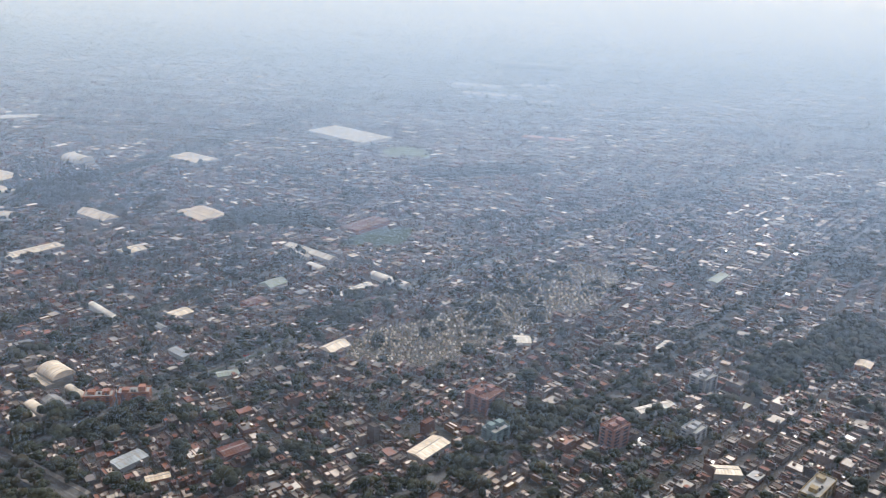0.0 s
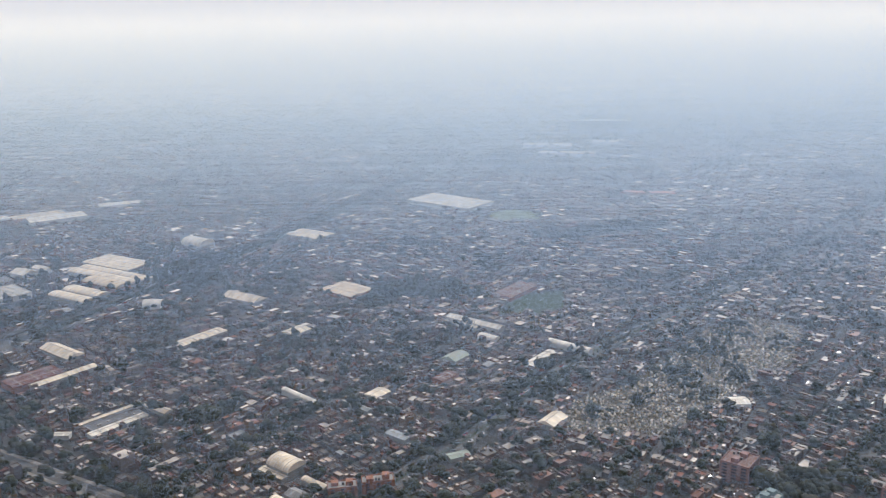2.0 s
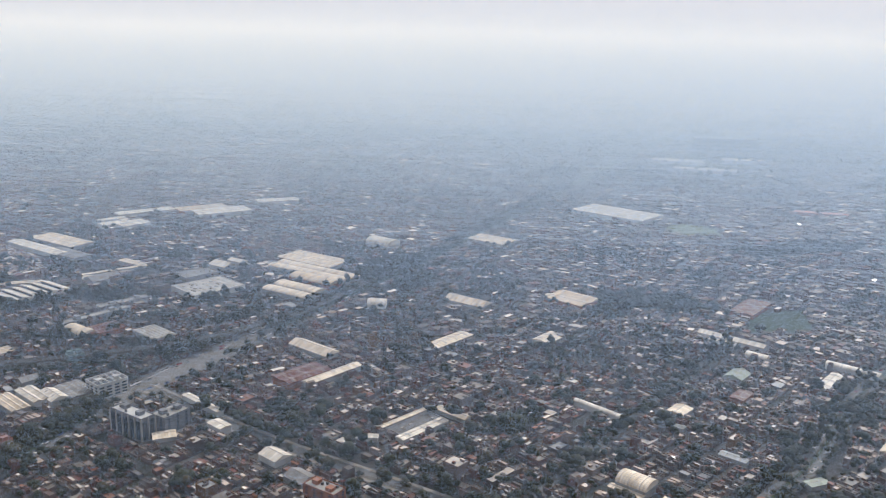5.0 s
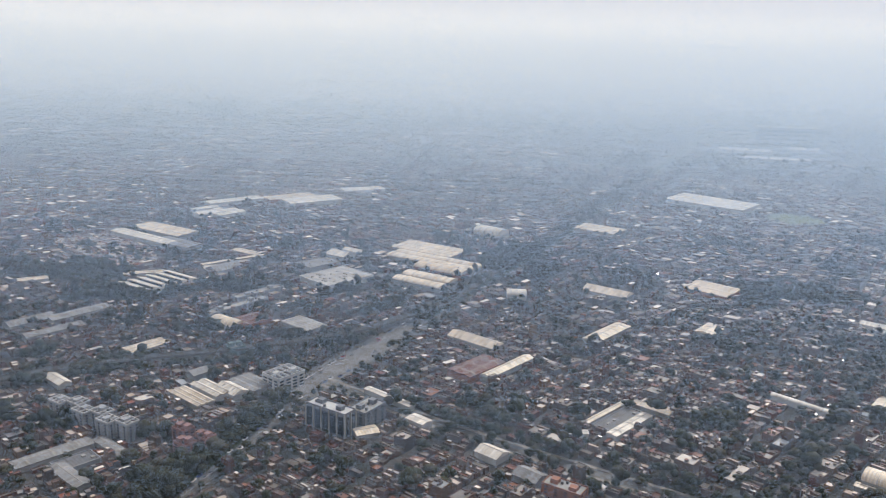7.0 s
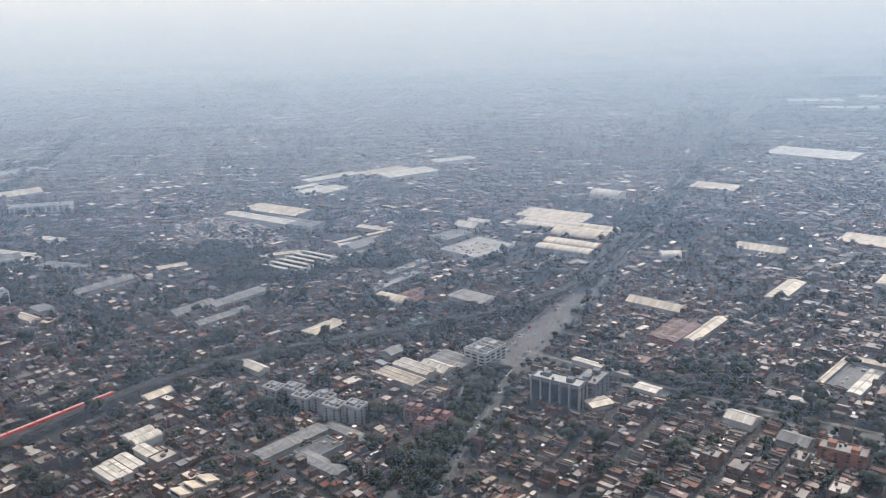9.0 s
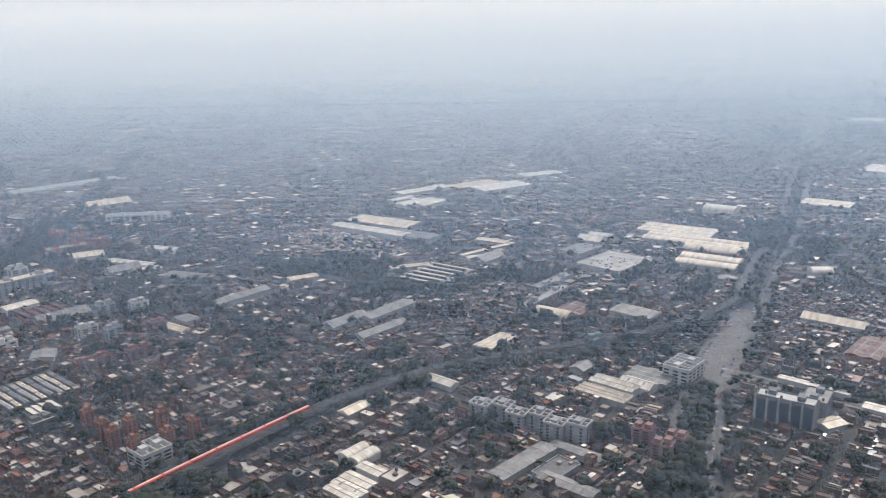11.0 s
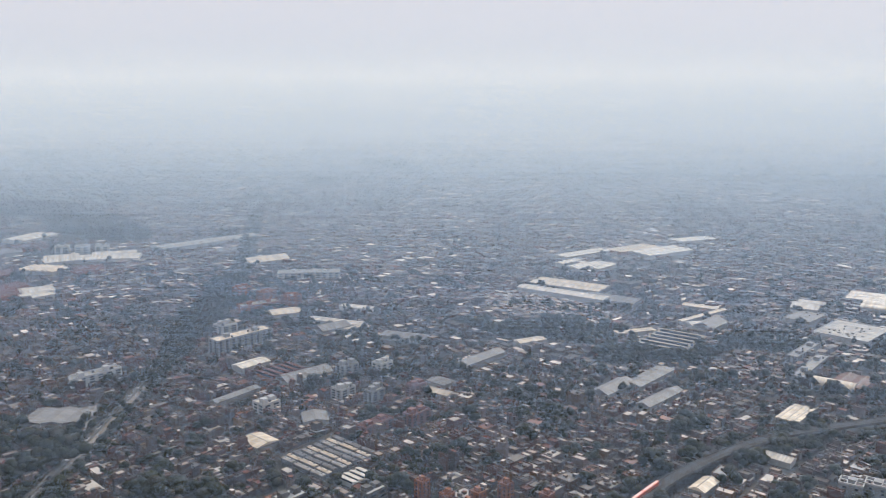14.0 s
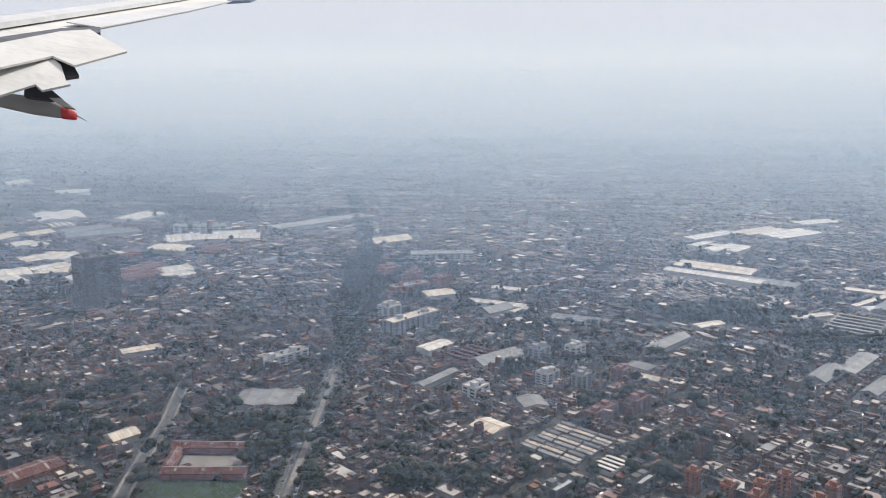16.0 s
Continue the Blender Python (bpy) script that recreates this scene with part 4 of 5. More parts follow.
WOODS_MID = [
    (-384, 470, 20, 9, 24), (148, 326, 22, 10, 40), (238, 450, 26, 11, 52), (-230, 521, 22, 9, 55), (-109, 493, 21, 9, -17),
    (-90, 497, 34, 15, -17), (-175, 332, 13, 6, 44), (-700, 586, 12, 5, 90), (-1016, 909, 97, 34, -37), (-885, 795, 97, 34, -44), (-842, 490, 8, 5, 0),
    (-34, 357, 13, 6, 52), (-361, 277, 7, 5, 70), (-264, 331, 13, 5, -40), (-597, 400, 11, 5, 45),
    (-350, 303, 11, 4, 71), (-452, 367, 10, 5, 31), (-688, 503, 64, 6, 97), (-364, 268, 9, 4, 75),
]
WOODS_EAST = [
    (-692, 333, 13, 6, 0), (-566, 366, 10, 7, 52), (-505, 262, 14, 8, 52), (-272, 322, 12, 3, -31),
    (40, 640, 60, 14, 20), (-790, 340, 34, 8, 52), (190, 350, 32, 14, 52), (-118, 478, 16, 9, 52),
]
WOODS = WOODS_WEST + WOODS_MID + WOODS_EAST


def in_woods(p, grow=0.0):
    """How deep each point lies in a clump of trees: below 1 is within."""
    best = np.full(len(p), 9.0)
    for cx, cy, rx, ry, deg in WOODS:
        a = radians(deg)
        x, y = p[:, 0] - cx, p[:, 1] - cy
        best = np.minimum(best, np.hypot((x * math.cos(a) + y * math.sin(a)) / (rx + grow), (-x * math.sin(a) + y * math.cos(a)) / (ry + grow)))
    return best


def free(p, grow=1.5, roads=True, patches=True):
    """Which points are clear of roads, open grounds and large buildings."""
    ok = np.ones(len(p), bool)
    for cx, cy, w, d, deg in KEEP_OUT:
        a = radians(deg)
        x, y = p[:, 0] - cx, p[:, 1] - cy
        ok &= ~((abs(x * math.cos(a) + y * math.sin(a)) < w / 2 + grow) & (abs(-x * math.sin(a) + y * math.cos(a)) < d / 2 + grow))
    if roads:
        for line, half in ROADS:
            for a, b in zip(line[:-1], line[1:]):
                ab = b - a
                s = np.clip(((p - a) @ ab) / (ab @ ab), 0, 1)
                ok &= np.linalg.norm(p - a - s[:, None] * ab, axis=1) > half + grow
    if patches:
        for poly in PATCHES:
            ok &= ~inside(poly, p)
    return ok


def seen_ground(p, slack=45.0):
    """The stretch of city on the side that the flight looks at."""
    y = p[:, 1]
    return (y > -140) & (y < 4850) & (p[:, 0] > -594 - 0.66 * np.maximum(y - 71, 60) - slack) & (p[:, 0] < 10 + 0.57 * np.maximum(y, 80) + slack)


def patchy(x, y, scale, seed):
    """Soft random patches over the plan, 0 to 1."""
    grid, out = np.random.default_rng(seed).random((64, 64)), np.zeros(len(x))
    for octave, share in ((1, 0.65), (2.7, 0.35)):
        u, v = np.asarray(x) * octave / scale + 1000, np.asarray(y) * octave / scale + 1000
        i, j = np.floor(u).astype(int), np.floor(v).astype(int)
        a, b = u - i, v - j
        a, b = a * a * (3 - 2 * a), b * b * (3 - 2 * b)
        g = lambda p, q: grid[p % 64, q % 64]
        out += share * (g(i, j) * (1 - a) * (1 - b) + g(i + 1, j) * a * (1 - b) + g(i, j + 1) * (1 - a) * b + g(i + 1, j + 1) * a * b)
    return out


CELL_U, CELL_V = 104.0, 82.0
ca, sa = math.cos(radians(GRID)), math.sin(radians(GRID))
lots, street_trees = [], []  # cx, cy, w, d, degrees, mood
for iu in range(-58, 76):
    for iv in range(-20, 78):
        u0, v0 = iu * CELL_U, iv * CELL_V
        mx, my = (u0 + 52) * ca - (v0 + 41) * sa, (u0 + 52) * sa + (v0 + 41) * ca
        if not seen_ground(np.array([[mx, my]]), 130)[0]:
            continue
        turned, big = rng.random() < 0.45, (1.9 if my < 150 else 0.72 if my < 440 else 1.0 if my < 650 else 1.5 if my < 1000 else 3.6 if my < 1900 else 7.0)
        tilt, mood = rng.normal(0, 4.0), rng.random()
        L, W = (CELL_V, CELL_U) if turned else (CELL_U, CELL_V)
        row = rng.uniform(5.2, 7.2) * (1.4 if my < 150 else 0.8 if big < 0.9 else 1 if big < 1.2 else 1.25 if big < 2 else 2.0)
        gap = rng.uniform(1.7, 2.9)
        rows = max(1, round((W - 2.0) / (2 * row + gap)))
        row = ((W - 2.0) / rows - gap) / 2
        cuts, at = [], 1.5
        while at < L - 6:
            n = min(rng.uniform(28, 54) * min(big, 2), L - 1.5 - at)
            cuts.append((at, at + n))
            at += n + rng.uniform(1.7, 2.9)
        y = 1.5
        for _ in range(rows):
            for s, e in cuts:
                for side in (0, 1):
                    x = s
                    while x < e - 1.3:
                        w = min(rng.choice((rng.uniform(1.5, 2.6), rng.uniform(2.2, 4.8))) * big, e - x)
                        lots.append((x + w / 2, y + row * (side + 0.5), w, row, mx, my, L, W, turned, tilt, side, mood, big))
                        x += w
                    if my < 1500:
                        for k in range(rng.integers(1, 5) if my < 900 else rng.integers(0, 3)):
                            street_trees.append((rng.uniform(s, e), y - gap / 2 + (2 * row + gap) * side, mx, my, L, W, turned, tilt))
            y += 2 * row + gap
lots = np.array(lots, float)


def to_city(a, b, mx, my, L, W, turned, tilt):
    a, b = a - L / 2, b - W / 2
    g = np.radians(GRID + tilt + 90 * turned)
    return mx + a * np.cos(g) - b * np.sin(g), my + a * np.sin(g) + b * np.cos(g)


LX, LY = to_city(lots[:, 0], lots[:, 1], *(lots[:, i] for i in range(4, 10)))
LOT_DEG = GRID + lots[:, 9] + 90 * lots[:, 8]
ok = seen_ground(np.c_[LX, LY]) & free(np.c_[LX, LY], 1.3) & (in_woods(np.c_[LX, LY]) > rng.uniform(0.75, 1.1, len(LX)))
leafy = np.where(LY < 700, patchy(LX, LY, 46, 5), patchy(LX, LY * 0.7, 110, 6))
green = np.clip((leafy - np.where(LY < 430, 0.57, np.where(LY < 600, 0.53, 0.50))) / 0.10, 0, 1) * np.clip((LY - 200) / 200, 0.25, 1) * 0.85
bare = rng.random(len(ok)) < np.maximum(0.05 + 0.05 * (lots[:, 11] > 0.75) + 0.06 * np.clip((LY - 380) / 150, 0, 1), green)
bare_spots = np.c_[LX, LY][ok & bare & (LY < 2400)]
ok &= ~bare
main, annex, pent, tanks, single, yards = [], [], [], [], [], []
NEAR_HOUSES = lambda x, y: (y < 276) & (y > 215) & (x > -470) & (x < -215)
for i in np.flatnonzero(ok):
    x, y, w, d, deg, side, mood, big = LX[i], LY[i], lots[i, 2], lots[i, 3], LOT_DEG[i], lots[i, 10], lots[i, 11], lots[i, 12]
    a, front = radians(deg), (-1 if side == 0 else 1)
    tall = rng.choice((1.2, 1.8, 2.5, 3.3), p=(0.25, 0.36, 0.28, 0.11)) * rng.uniform(0.85, 1.15) * (0.88 if big < 1 else 1.0 if big < 2 else 1.2)
    if 235 < y < 620 and rng.random() < (0.14 if -645 < x < -505 and y < 430 else 0.035):
        tall *= rng.uniform(1.6, 2.3)  # flats of four or five storeys
    depth = d * rng.choice((rng.uniform(0.4, 0.75), rng.uniform(0.7, 1.0)))
    off = front * (d - depth) / 2 * rng.uniform(-0.2, 1.0)
    wx, wd = w * rng.uniform(0.88, 1.0), depth
    hx, hy = x - off * math.sin(a), y + off * math.cos(a)
    rowm = (hx, hy, 0, wx, wd, tall, deg + (rng.normal(0, 2.5) if y < 600 else 0.0))
    if NEAR_HOUSES(x, y) and len(single) < 250:
        single.append(rowm)
    else:
        main.append(rowm)
    if y > 800 or y < 165:
        continue
    rest = d - depth
    if rest > 1.0 and rng.random() < 0.62:
        ax = -front * (d - rest * 0.8) / 2
        annex.append((x - ax * math.sin(a) + rng.normal(0, 0.4), y + ax * math.cos(a), 0, w * rng.uniform(0.4, 0.9), rest * 0.75, tall * rng.uniform(0.35, 0.8), deg))
    elif rest > 1.0 and rng.random() < 0.7:
        ax = -front * (d - rest * 0.8) / 2
        yards.append((x - ax * math.sin(a), y + ax * math.cos(a)))
    if y > 520:
        continue
    if rng.random() < 0.33:
        px, py = rng.uniform(-0.25, 0.25) * wx, rng.uniform(-0.3, 0.3) * wd
        pent.append((hx + px * math.cos(a) - py * math.sin(a), hy + px * math.sin(a) + py * math.cos(a), tall - 0.25, rng.uniform(0.7, 1.5), rng.uniform(0.9, 2.0), rng.uniform(0.7, 1.2), deg))
    if rng.random() < 0.4 and y < 330:
        px, py = rng.uniform(-0.35, 0.35) * wx, rng.uniform(-0.38, 0.38) * wd
        tanks.append((hx + px * math.cos(a) - py * math.sin(a), hy + px * math.sin(a) + py * math.cos(a), tall - 0.32, 0.5, 0.5, rng.uniform(0.5, 0.75), deg))

# sheds, workshops and trees in what the blocks leave open
RX, RY, RW, RH = -1010, 165, 1560, 640
taken = np.zeros((RH, RW), bool)


def take(x, y, r):
    if y - r < RY + RH:
        x0, x1, y0, y1 = int(x - r - RX), int(x + r - RX) + 1, int(y - r - RY), int(y + r - RY) + 1
        taken[max(y0, 0):max(y1, 0), max(x0, 0):max(x1, 0)] = True


for x, y, _, w, d, _, deg in main + single + annex:
    take(x, y, (w + d) / 3.4)
for x, y, w, d, deg in KEEP_OUT:
    a, r = radians(deg), min(w, d) / 2
    for q in np.linspace(-(max(w, d) / 2 - r), max(w, d) / 2 - r, max(2, int(max(w, d) / 2))):
        take(x + q * (math.cos(a) if w > d else -math.sin(a)), y + q * (math.sin(a) if w > d else math.cos(a)), r * 1.15)
for line, half in ROADS:
    for a, b in zip(line[:-1], line[1:]):
        for s in np.linspace(0, 1, 6):
            take(*(a + (b - a) * s), half)
rows_xy = np.stack(np.meshgrid(np.arange(RW) + RX + 0.5, np.arange(RH) + RY + 0.5), -1).reshape(-1, 2)
for poly in PATCHES:
    taken |= inside(poly, rows_xy).reshape(RH, RW)
taken |= (in_woods(rows_xy) < 0.95).reshape(RH, RW)
fill_trees = []
for _ in range(160000):
    w = int(rng.integers(3, 7))
    x, y = int(rng.integers(0, RW - w)), int(rng.integers(0, RH - w))
    if taken[y:y + w, x:x + w].any():
        continue
    px, py = x + RX + w / 2, y + RY + w / 2
    if w > 3 or rng.random() < 0.5:
        taken[y:y + w, x:x + w] = True
        if rng.random() < 0.72:
            main.append((px, py, 0, w * rng.uniform(0.55, 0.85), w * rng.uniform(0.55, 0.9), rng.choice((1.1, 1.6, 2.2, 2.6)), GRID + rng.normal(0, 3)))
        else:
            fill_trees += [(px + rng.normal(0, w / 5), py + rng.normal(0, w / 5)) for _ in range(1 + w // 3)]

def stuff(name, mesh, label, category):
    return tagged(new(name, mesh), label, category, "", "stuff")


# larger workshops and stores among the houses
shops = []
for i in rng.choice(np.flatnonzero(ok & (LY < 1500)), 2100, replace=False):
    shops.append((LX[i], LY[i], 0, min(12.0, rng.lognormal(1.45, 0.38)), rng.uniform(2.2, 4.4), rng.uniform(1.4, 2.3), LOT_DEG[i] + 90 * (rng.random() < 0.3)))
shops = np.array(shops)
shops = shops[free(shops[:, :2], 3.6) & (in_woods(shops[:, :2], 2.0) > 1)]

HOUSE_MATS = (M["house_wall"], M["house_roof"])
# two- to four-storey flats and stores that stand above the houses
flats = []
for i in rng.choice(np.flatnonzero(ok & (LY < 640) & (LY > 205)), 900, replace=False):
    if patchy([LX[i]], [LY[i]], 60, 9)[0] > 0.42:
        flats.append((LX[i], LY[i], 0, rng.uniform(3.2, 8.0), rng.uniform(3.0, 6.0), rng.choice((2.6, 3.2, 4.0, 5.0), p=(0.4, 0.3, 0.2, 0.1)) * rng.uniform(0.9, 1.1), LOT_DEG[i]))
flats = np.array(flats)
flats = flats[free(flats[:, :2], 4.2) & (in_woods(flats[:, :2], 2.0) > 1)]
stuff("low_flats", parapet_blocks("low_flats", flats, (M["house_wall"], M["shop_roof"]), 0.2, 0.35), "two- to four-storey flats and stores standing above the houses", "flats")
lift = []
for x, y, _, w, d, h, deg in flats:
    a = radians(deg)
    for _ in range(rng.integers(1, 4)):
        px, py = rng.uniform(-0.33, 0.33) * w, rng.uniform(-0.33, 0.33) * d
        lift.append((x + px * math.cos(a) - py * math.sin(a), y + px * math.sin(a) + py * math.cos(a), h - 0.4, rng.uniform(0.6, 1.8), rng.uniform(0.6, 1.6), rng.uniform(0.7, 1.3), deg))
stuff("stair_heads", boxes("stair_heads", np.array(lift), HOUSE_MATS, 0.04), "stair heads and plant rooms on flat roofs", "roof rooms")
# grey awnings of an open-air market
stalls = rng.uniform((-548, 500), (-452, 584), (3600, 2))
stalls = stalls[inside(DUSTY, stalls)][:700]
n = len(stalls)
stuff("market_stalls", boxes("market_stalls", np.c_[stalls, np.zeros(n), rng.uniform(1.6, 3.6, n), rng.uniform(1.0, 2.0, n), rng.uniform(0.9, 1.3, n), -32 + rng.normal(0, 5, n)], (M["house_wall"], M["shop_roof"]), 0.08), "crowded grey market awnings on a dusty yard", "market stalls")
stuff("workshops", boxes("workshops", shops, (M["house_wall"], M["shop_roof"]), 0.035), "workshops and stores with wide pale roofs among houses", "workshops")
main = np.array(main)
near = (main[:, 1] < 430) & (main[:, 1] > 170)


stuff("houses", parapet_blocks("houses", main[near], HOUSE_MATS), "dense low flat-roofed houses of concrete, brick and stucco", "houses")
stuff("houses_far", boxes("houses_far", main[~near], (M["house_wall"], M["far_roof"])), "endless far low houses fading into haze", "houses")
stuff("house_annexes", boxes("house_annexes", np.array(annex), (M["house_wall"], M["tin"]), 0.12), "small lean-to rooms behind low houses", "annexes")
stuff("roof_rooms", boxes("roof_rooms", np.array(pent), HOUSE_MATS, 0.05), "small stair rooms standing on flat house roofs", "roof rooms")
HEX_V = np.array([(0.5 * math.cos(k * math.pi / 3), 0.5 * math.sin(k * math.pi / 3), z) for z in (0, 1) for k in range(6)])
HEX_F = np.array([(k, (k + 1) % 6, 6 + (k + 1) % 6, 6 + k) for k in range(6)] + [(6, 7, 8, 9), (6, 9, 10, 11)])
tv, tf = many(HEX_V, HEX_F, np.array(tanks))
stuff("water_tanks", np_mesh("water_tanks", tv, tf, None, (M["tank"],)), "black plastic water tanks on house roofs", "water tanks")


def house(row):
    """A low house with its parts."""
    x, y, z, w, d, h, deg = row
    e = base("house", x, y, deg, "low flat-roofed stucco house in a packed terrace", "house", "terraced houses")
    body = parapet_blocks("wall", [(0, 0, 0, w, d, h - 0.001, 0)], (M["wall_one"], M["wall_one"]))
    part("wall", body, None, e)
    unit_part("roof", "roof_one", e, (0, 0, h - 0.27), (w - 0.34, d - 0.34, 0.05))
    for s in (-1, 1):
        for k in range(min(2, max(1, int(h / 1.1)))):
            unit_part("window", "glass", e, ((-0.2 if k else 0.2) * w, s * d / 2, 0.4 + 1.1 * k), (0.7, 0.08, 0.45))
    unit_part("door", "tank", e, (0.0, -d / 2, 0), (0.42, 0.08, 0.85))
    return e


for r in single:
    house(r)

# ---- trees ----
PHI = (1 + 5 ** 0.5) / 2
ICO_V = np.array([(-1, PHI, 0), (1, PHI, 0), (-1, -PHI, 0), (1, -PHI, 0), (0, -1, PHI), (0, 1, PHI), (0, -1, -PHI), (0, 1, -PHI), (PHI, 0, -1), (PHI, 0, 1), (-PHI, 0, -1), (-PHI, 0, 1)]) / math.hypot(1, PHI)
ICO_F = [(a, b, c) for a in range(12) for b in range(a + 1, 12) for c in range(b + 1, 12) if max(np.linalg.norm(ICO_V[a] - ICO_V[b]), np.linalg.norm(ICO_V[b] - ICO_V[c]), np.linalg.norm(ICO_V[a] - ICO_V[c])) < 1.1]
ICO_F = [f if np.dot(np.cross(ICO_V[f[1]] - ICO_V[f[0]], ICO_V[f[2]] - ICO_V[f[0]]), ICO_V[f[0]]) > 0 else f[::-1] for f in ICO_F]
OCT_V = np.array([(1, 0, 0), (0, 1, 0), (-1, 0, 0), (0, -1, 0), (0, 0, 1), (0, 0, -1)], float)
OCT_F = [(i, (i + 1) % 4, 4) for i in range(4)] + [((i + 1) % 4, i, 5) for i in range(4)]


def leaf_ball(n_lobes, per_lobe, size, fine, seed):
    """A crown about one metre across: uneven lobes of foliage with loose leaf clumps round them. Corners and three-sided faces."""
    g = np.random.default_rng(seed)
    v, f = [], []
    core_v, core_f = (ICO_V, ICO_F) if fine else (OCT_V, OCT_F)
    lobes = [(g.normal(0, 0.05), g.normal(0, 0.05), 0.62, g.uniform(0.24, 0.30))]
    turn = g.uniform(0, 6.28)
    for k in range(n_lobes):
        a, out = turn + k * 6.28 / max(n_lobes, 1) + g.normal(0, 0.3), g.uniform(0.20, 0.34)
        lobes.append((out * math.cos(a), out * math.sin(a), g.uniform(0.30, 0.58), g.uniform(0.15, 0.25)))
    for lx, ly, lz, r in lobes:
        at = np.array((lx, ly, lz))
        spin = np.linalg.qr(g.normal(size=(3, 3)))[0]
        if np.linalg.det(spin) < 0:
            spin[:, 0] *= -1
        k = len(v)
        v += [at + spin @ q * r * g.uniform(0.78, 1.18) * (1, 1, 0.9) for q in core_v]
        f += [(k + a, k + b, k + c) for a, b, c in core_f]
        for _ in range(per_lobe):
            d = g.normal(size=3)
            d[2] = abs(d[2]) - 0.3
            d /= np.linalg.norm(d)
            c = at + d * r * g.uniform(0.9, 1.22)
            t1 = np.cross(d, g.normal(size=3))
            t1 /= np.linalg.norm(t1)
            t2 = np.cross(d, t1) + 0.6 * d * g.normal()
            q = size * g.uniform(0.6, 1.3)
            f.append((len(v), len(v) + 1, len(v) + 2))
            v += [c + t1 * q, c - 0.5 * t1 * q + 0.8 * t2 * q, c - 0.5 * t1 * q - 0.8 * t2 * q]
    return np.array(v), np.array(f)


CROWNS = [leaf_ball(6, 7, 0.05, True, 40 + k) for k in range(6)]
MID_CROWNS = [leaf_ball(3, 4, 0.06, True, 50 + k) for k in range(5)]
FAR_CROWNS = [leaf_ball(2, 2, 0.09, False, 60 + k) for k in range(4)]
DOT_CROWNS = [leaf_ball(1, 0, 0.1, False, 70 + k) for k in range(5)]


def trunk_bm():
    bm = bmesh.new()
    bmesh.ops.create_cone(bm, segments=6, radius1=0.09, radius2=0.045, depth=0.5, matrix=Matrix.Translation((0, 0, 0.25)))
    for k in range(3):
        m = Matrix.Rotation(k * 2.1, 4, "Z") @ Matrix.Translation((0, 0, 0.4)) @ Matrix.Rotation(0.7, 4, "Y") @ Matrix.Translation((0, 0, 0.14))
        bmesh.ops.create_cone(bm, segments=4, radius1=0.04, radius2=0.015, depth=0.3, matrix=m)
    return bm


def crowns(name, at, templates, label, lift=0.3):
    """Loose crowns on the ground points at: x, y, width, height."""
    vs, fs, n = [], [], 0
    which = rng.integers(0, len(templates), len(at))
    for k, (v, f) in enumerate(templates):
        p = at[which == k]
        if not len(p):
            continue
        rows = np.c_[p[:, 0], p[:, 1], p[:, 3] * lift * 0.1, p[:, 2], p[:, 2] * rng.uniform(0.85, 1.15, len(p)), p[:, 3], rng.uniform(0, 360, len(p))]
        a, b = many(v, f, rows)
        vs.append(a), fs.append(b + n)
        n += len(a)
    return stuff(name, np_mesh(name, np.concatenate(vs), np.concatenate(fs), None, (M["leaf"],), True), label, "trees")


spots = []
st = np.array(street_trees, float)
sx, sy = to_city(st[:, 0], st[:, 1], *(st[:, i] for i in range(2, 8)))
spots.append(np.c_[sx, sy][free(np.c_[sx, sy], 0.3, roads=False)])
spots.append(np.array(fill_trees))
for spread in (0.7, 1.6):
    spots.append(bare_spots[:: 1 if spread < 1 else 2] + rng.normal(0, spread, bare_spots[:: 1 if spread < 1 else 2].shape))
spots.append(np.array(yards)[free(np.array(yards), 0.3)])

LOOSE = sum(len(q) for q in spots)


def wood(cx, cy, rx, ry, n, deg=GRID):
    a = radians(deg)
    r, t = np.sqrt(rng.random(n)), rng.uniform(0, 2 * math.pi, n)
    x, y = rx * r * np.cos(t), ry * r * np.sin(t)
    p = np.c_[cx + x * math.cos(a) - y * math.sin(a), cy + x * math.sin(a) + y * math.cos(a)]
    spots.append(p[free(p, 0.4, roads=False, patches=False)])


def tree_row(line, off, every, wander=0.8, y0=-9e9, y1=9e9):
    p = strip_points(line, off)
    seg = np.r_[0, np.cumsum(np.linalg.norm(np.diff(p, axis=0), axis=1))]
    s = np.arange(0, min(seg[-1], 700), every)
    q = np.c_[np.interp(s, seg, p[:, 0]), np.interp(s, seg, p[:, 1])] + rng.normal(0, wander, (len(s), 2))
    q = q[(q[:, 1] > y0) & (q[:, 1] < y1)]
    spots.append(q[free(q, 0.2, roads=False, patches=False)])


for o in (-2.2, 0.0, 2.2):
    tree_row(AV_RAIL, o, 2.4, 0.6, y1=338)
    tree_row(AV_RAIL, o, 2.8, 0.6, y0=430)
for o in (6.2, 8.6):
    tree_row(RAIL, -o, 3.0, 1.0, 330, 420)
tree_row(RAIL, 7.0, 4.0, 0.9, 255, 425)
for line, every, offs in ((AV_RAIL, 8.0, (9.4, -9.4)), (AV_PARK, 5.2, (4.9, -4.9)), (AV_CEM, 3.8, (5.0, -5.0)), (AV_CEM, 9.0, (0.0, 7.5)), (AV_EAST, 3.4, (3.0, -3.0)), (AV_WEST, 3.4, (4.8, -5.2)), (ST_SCHOOL, 7.0, (-4, 4)), (ST_MARKET, 4.5, (-2.3, 2.3))):
    for o in offs:
        tree_row(line, o, every)
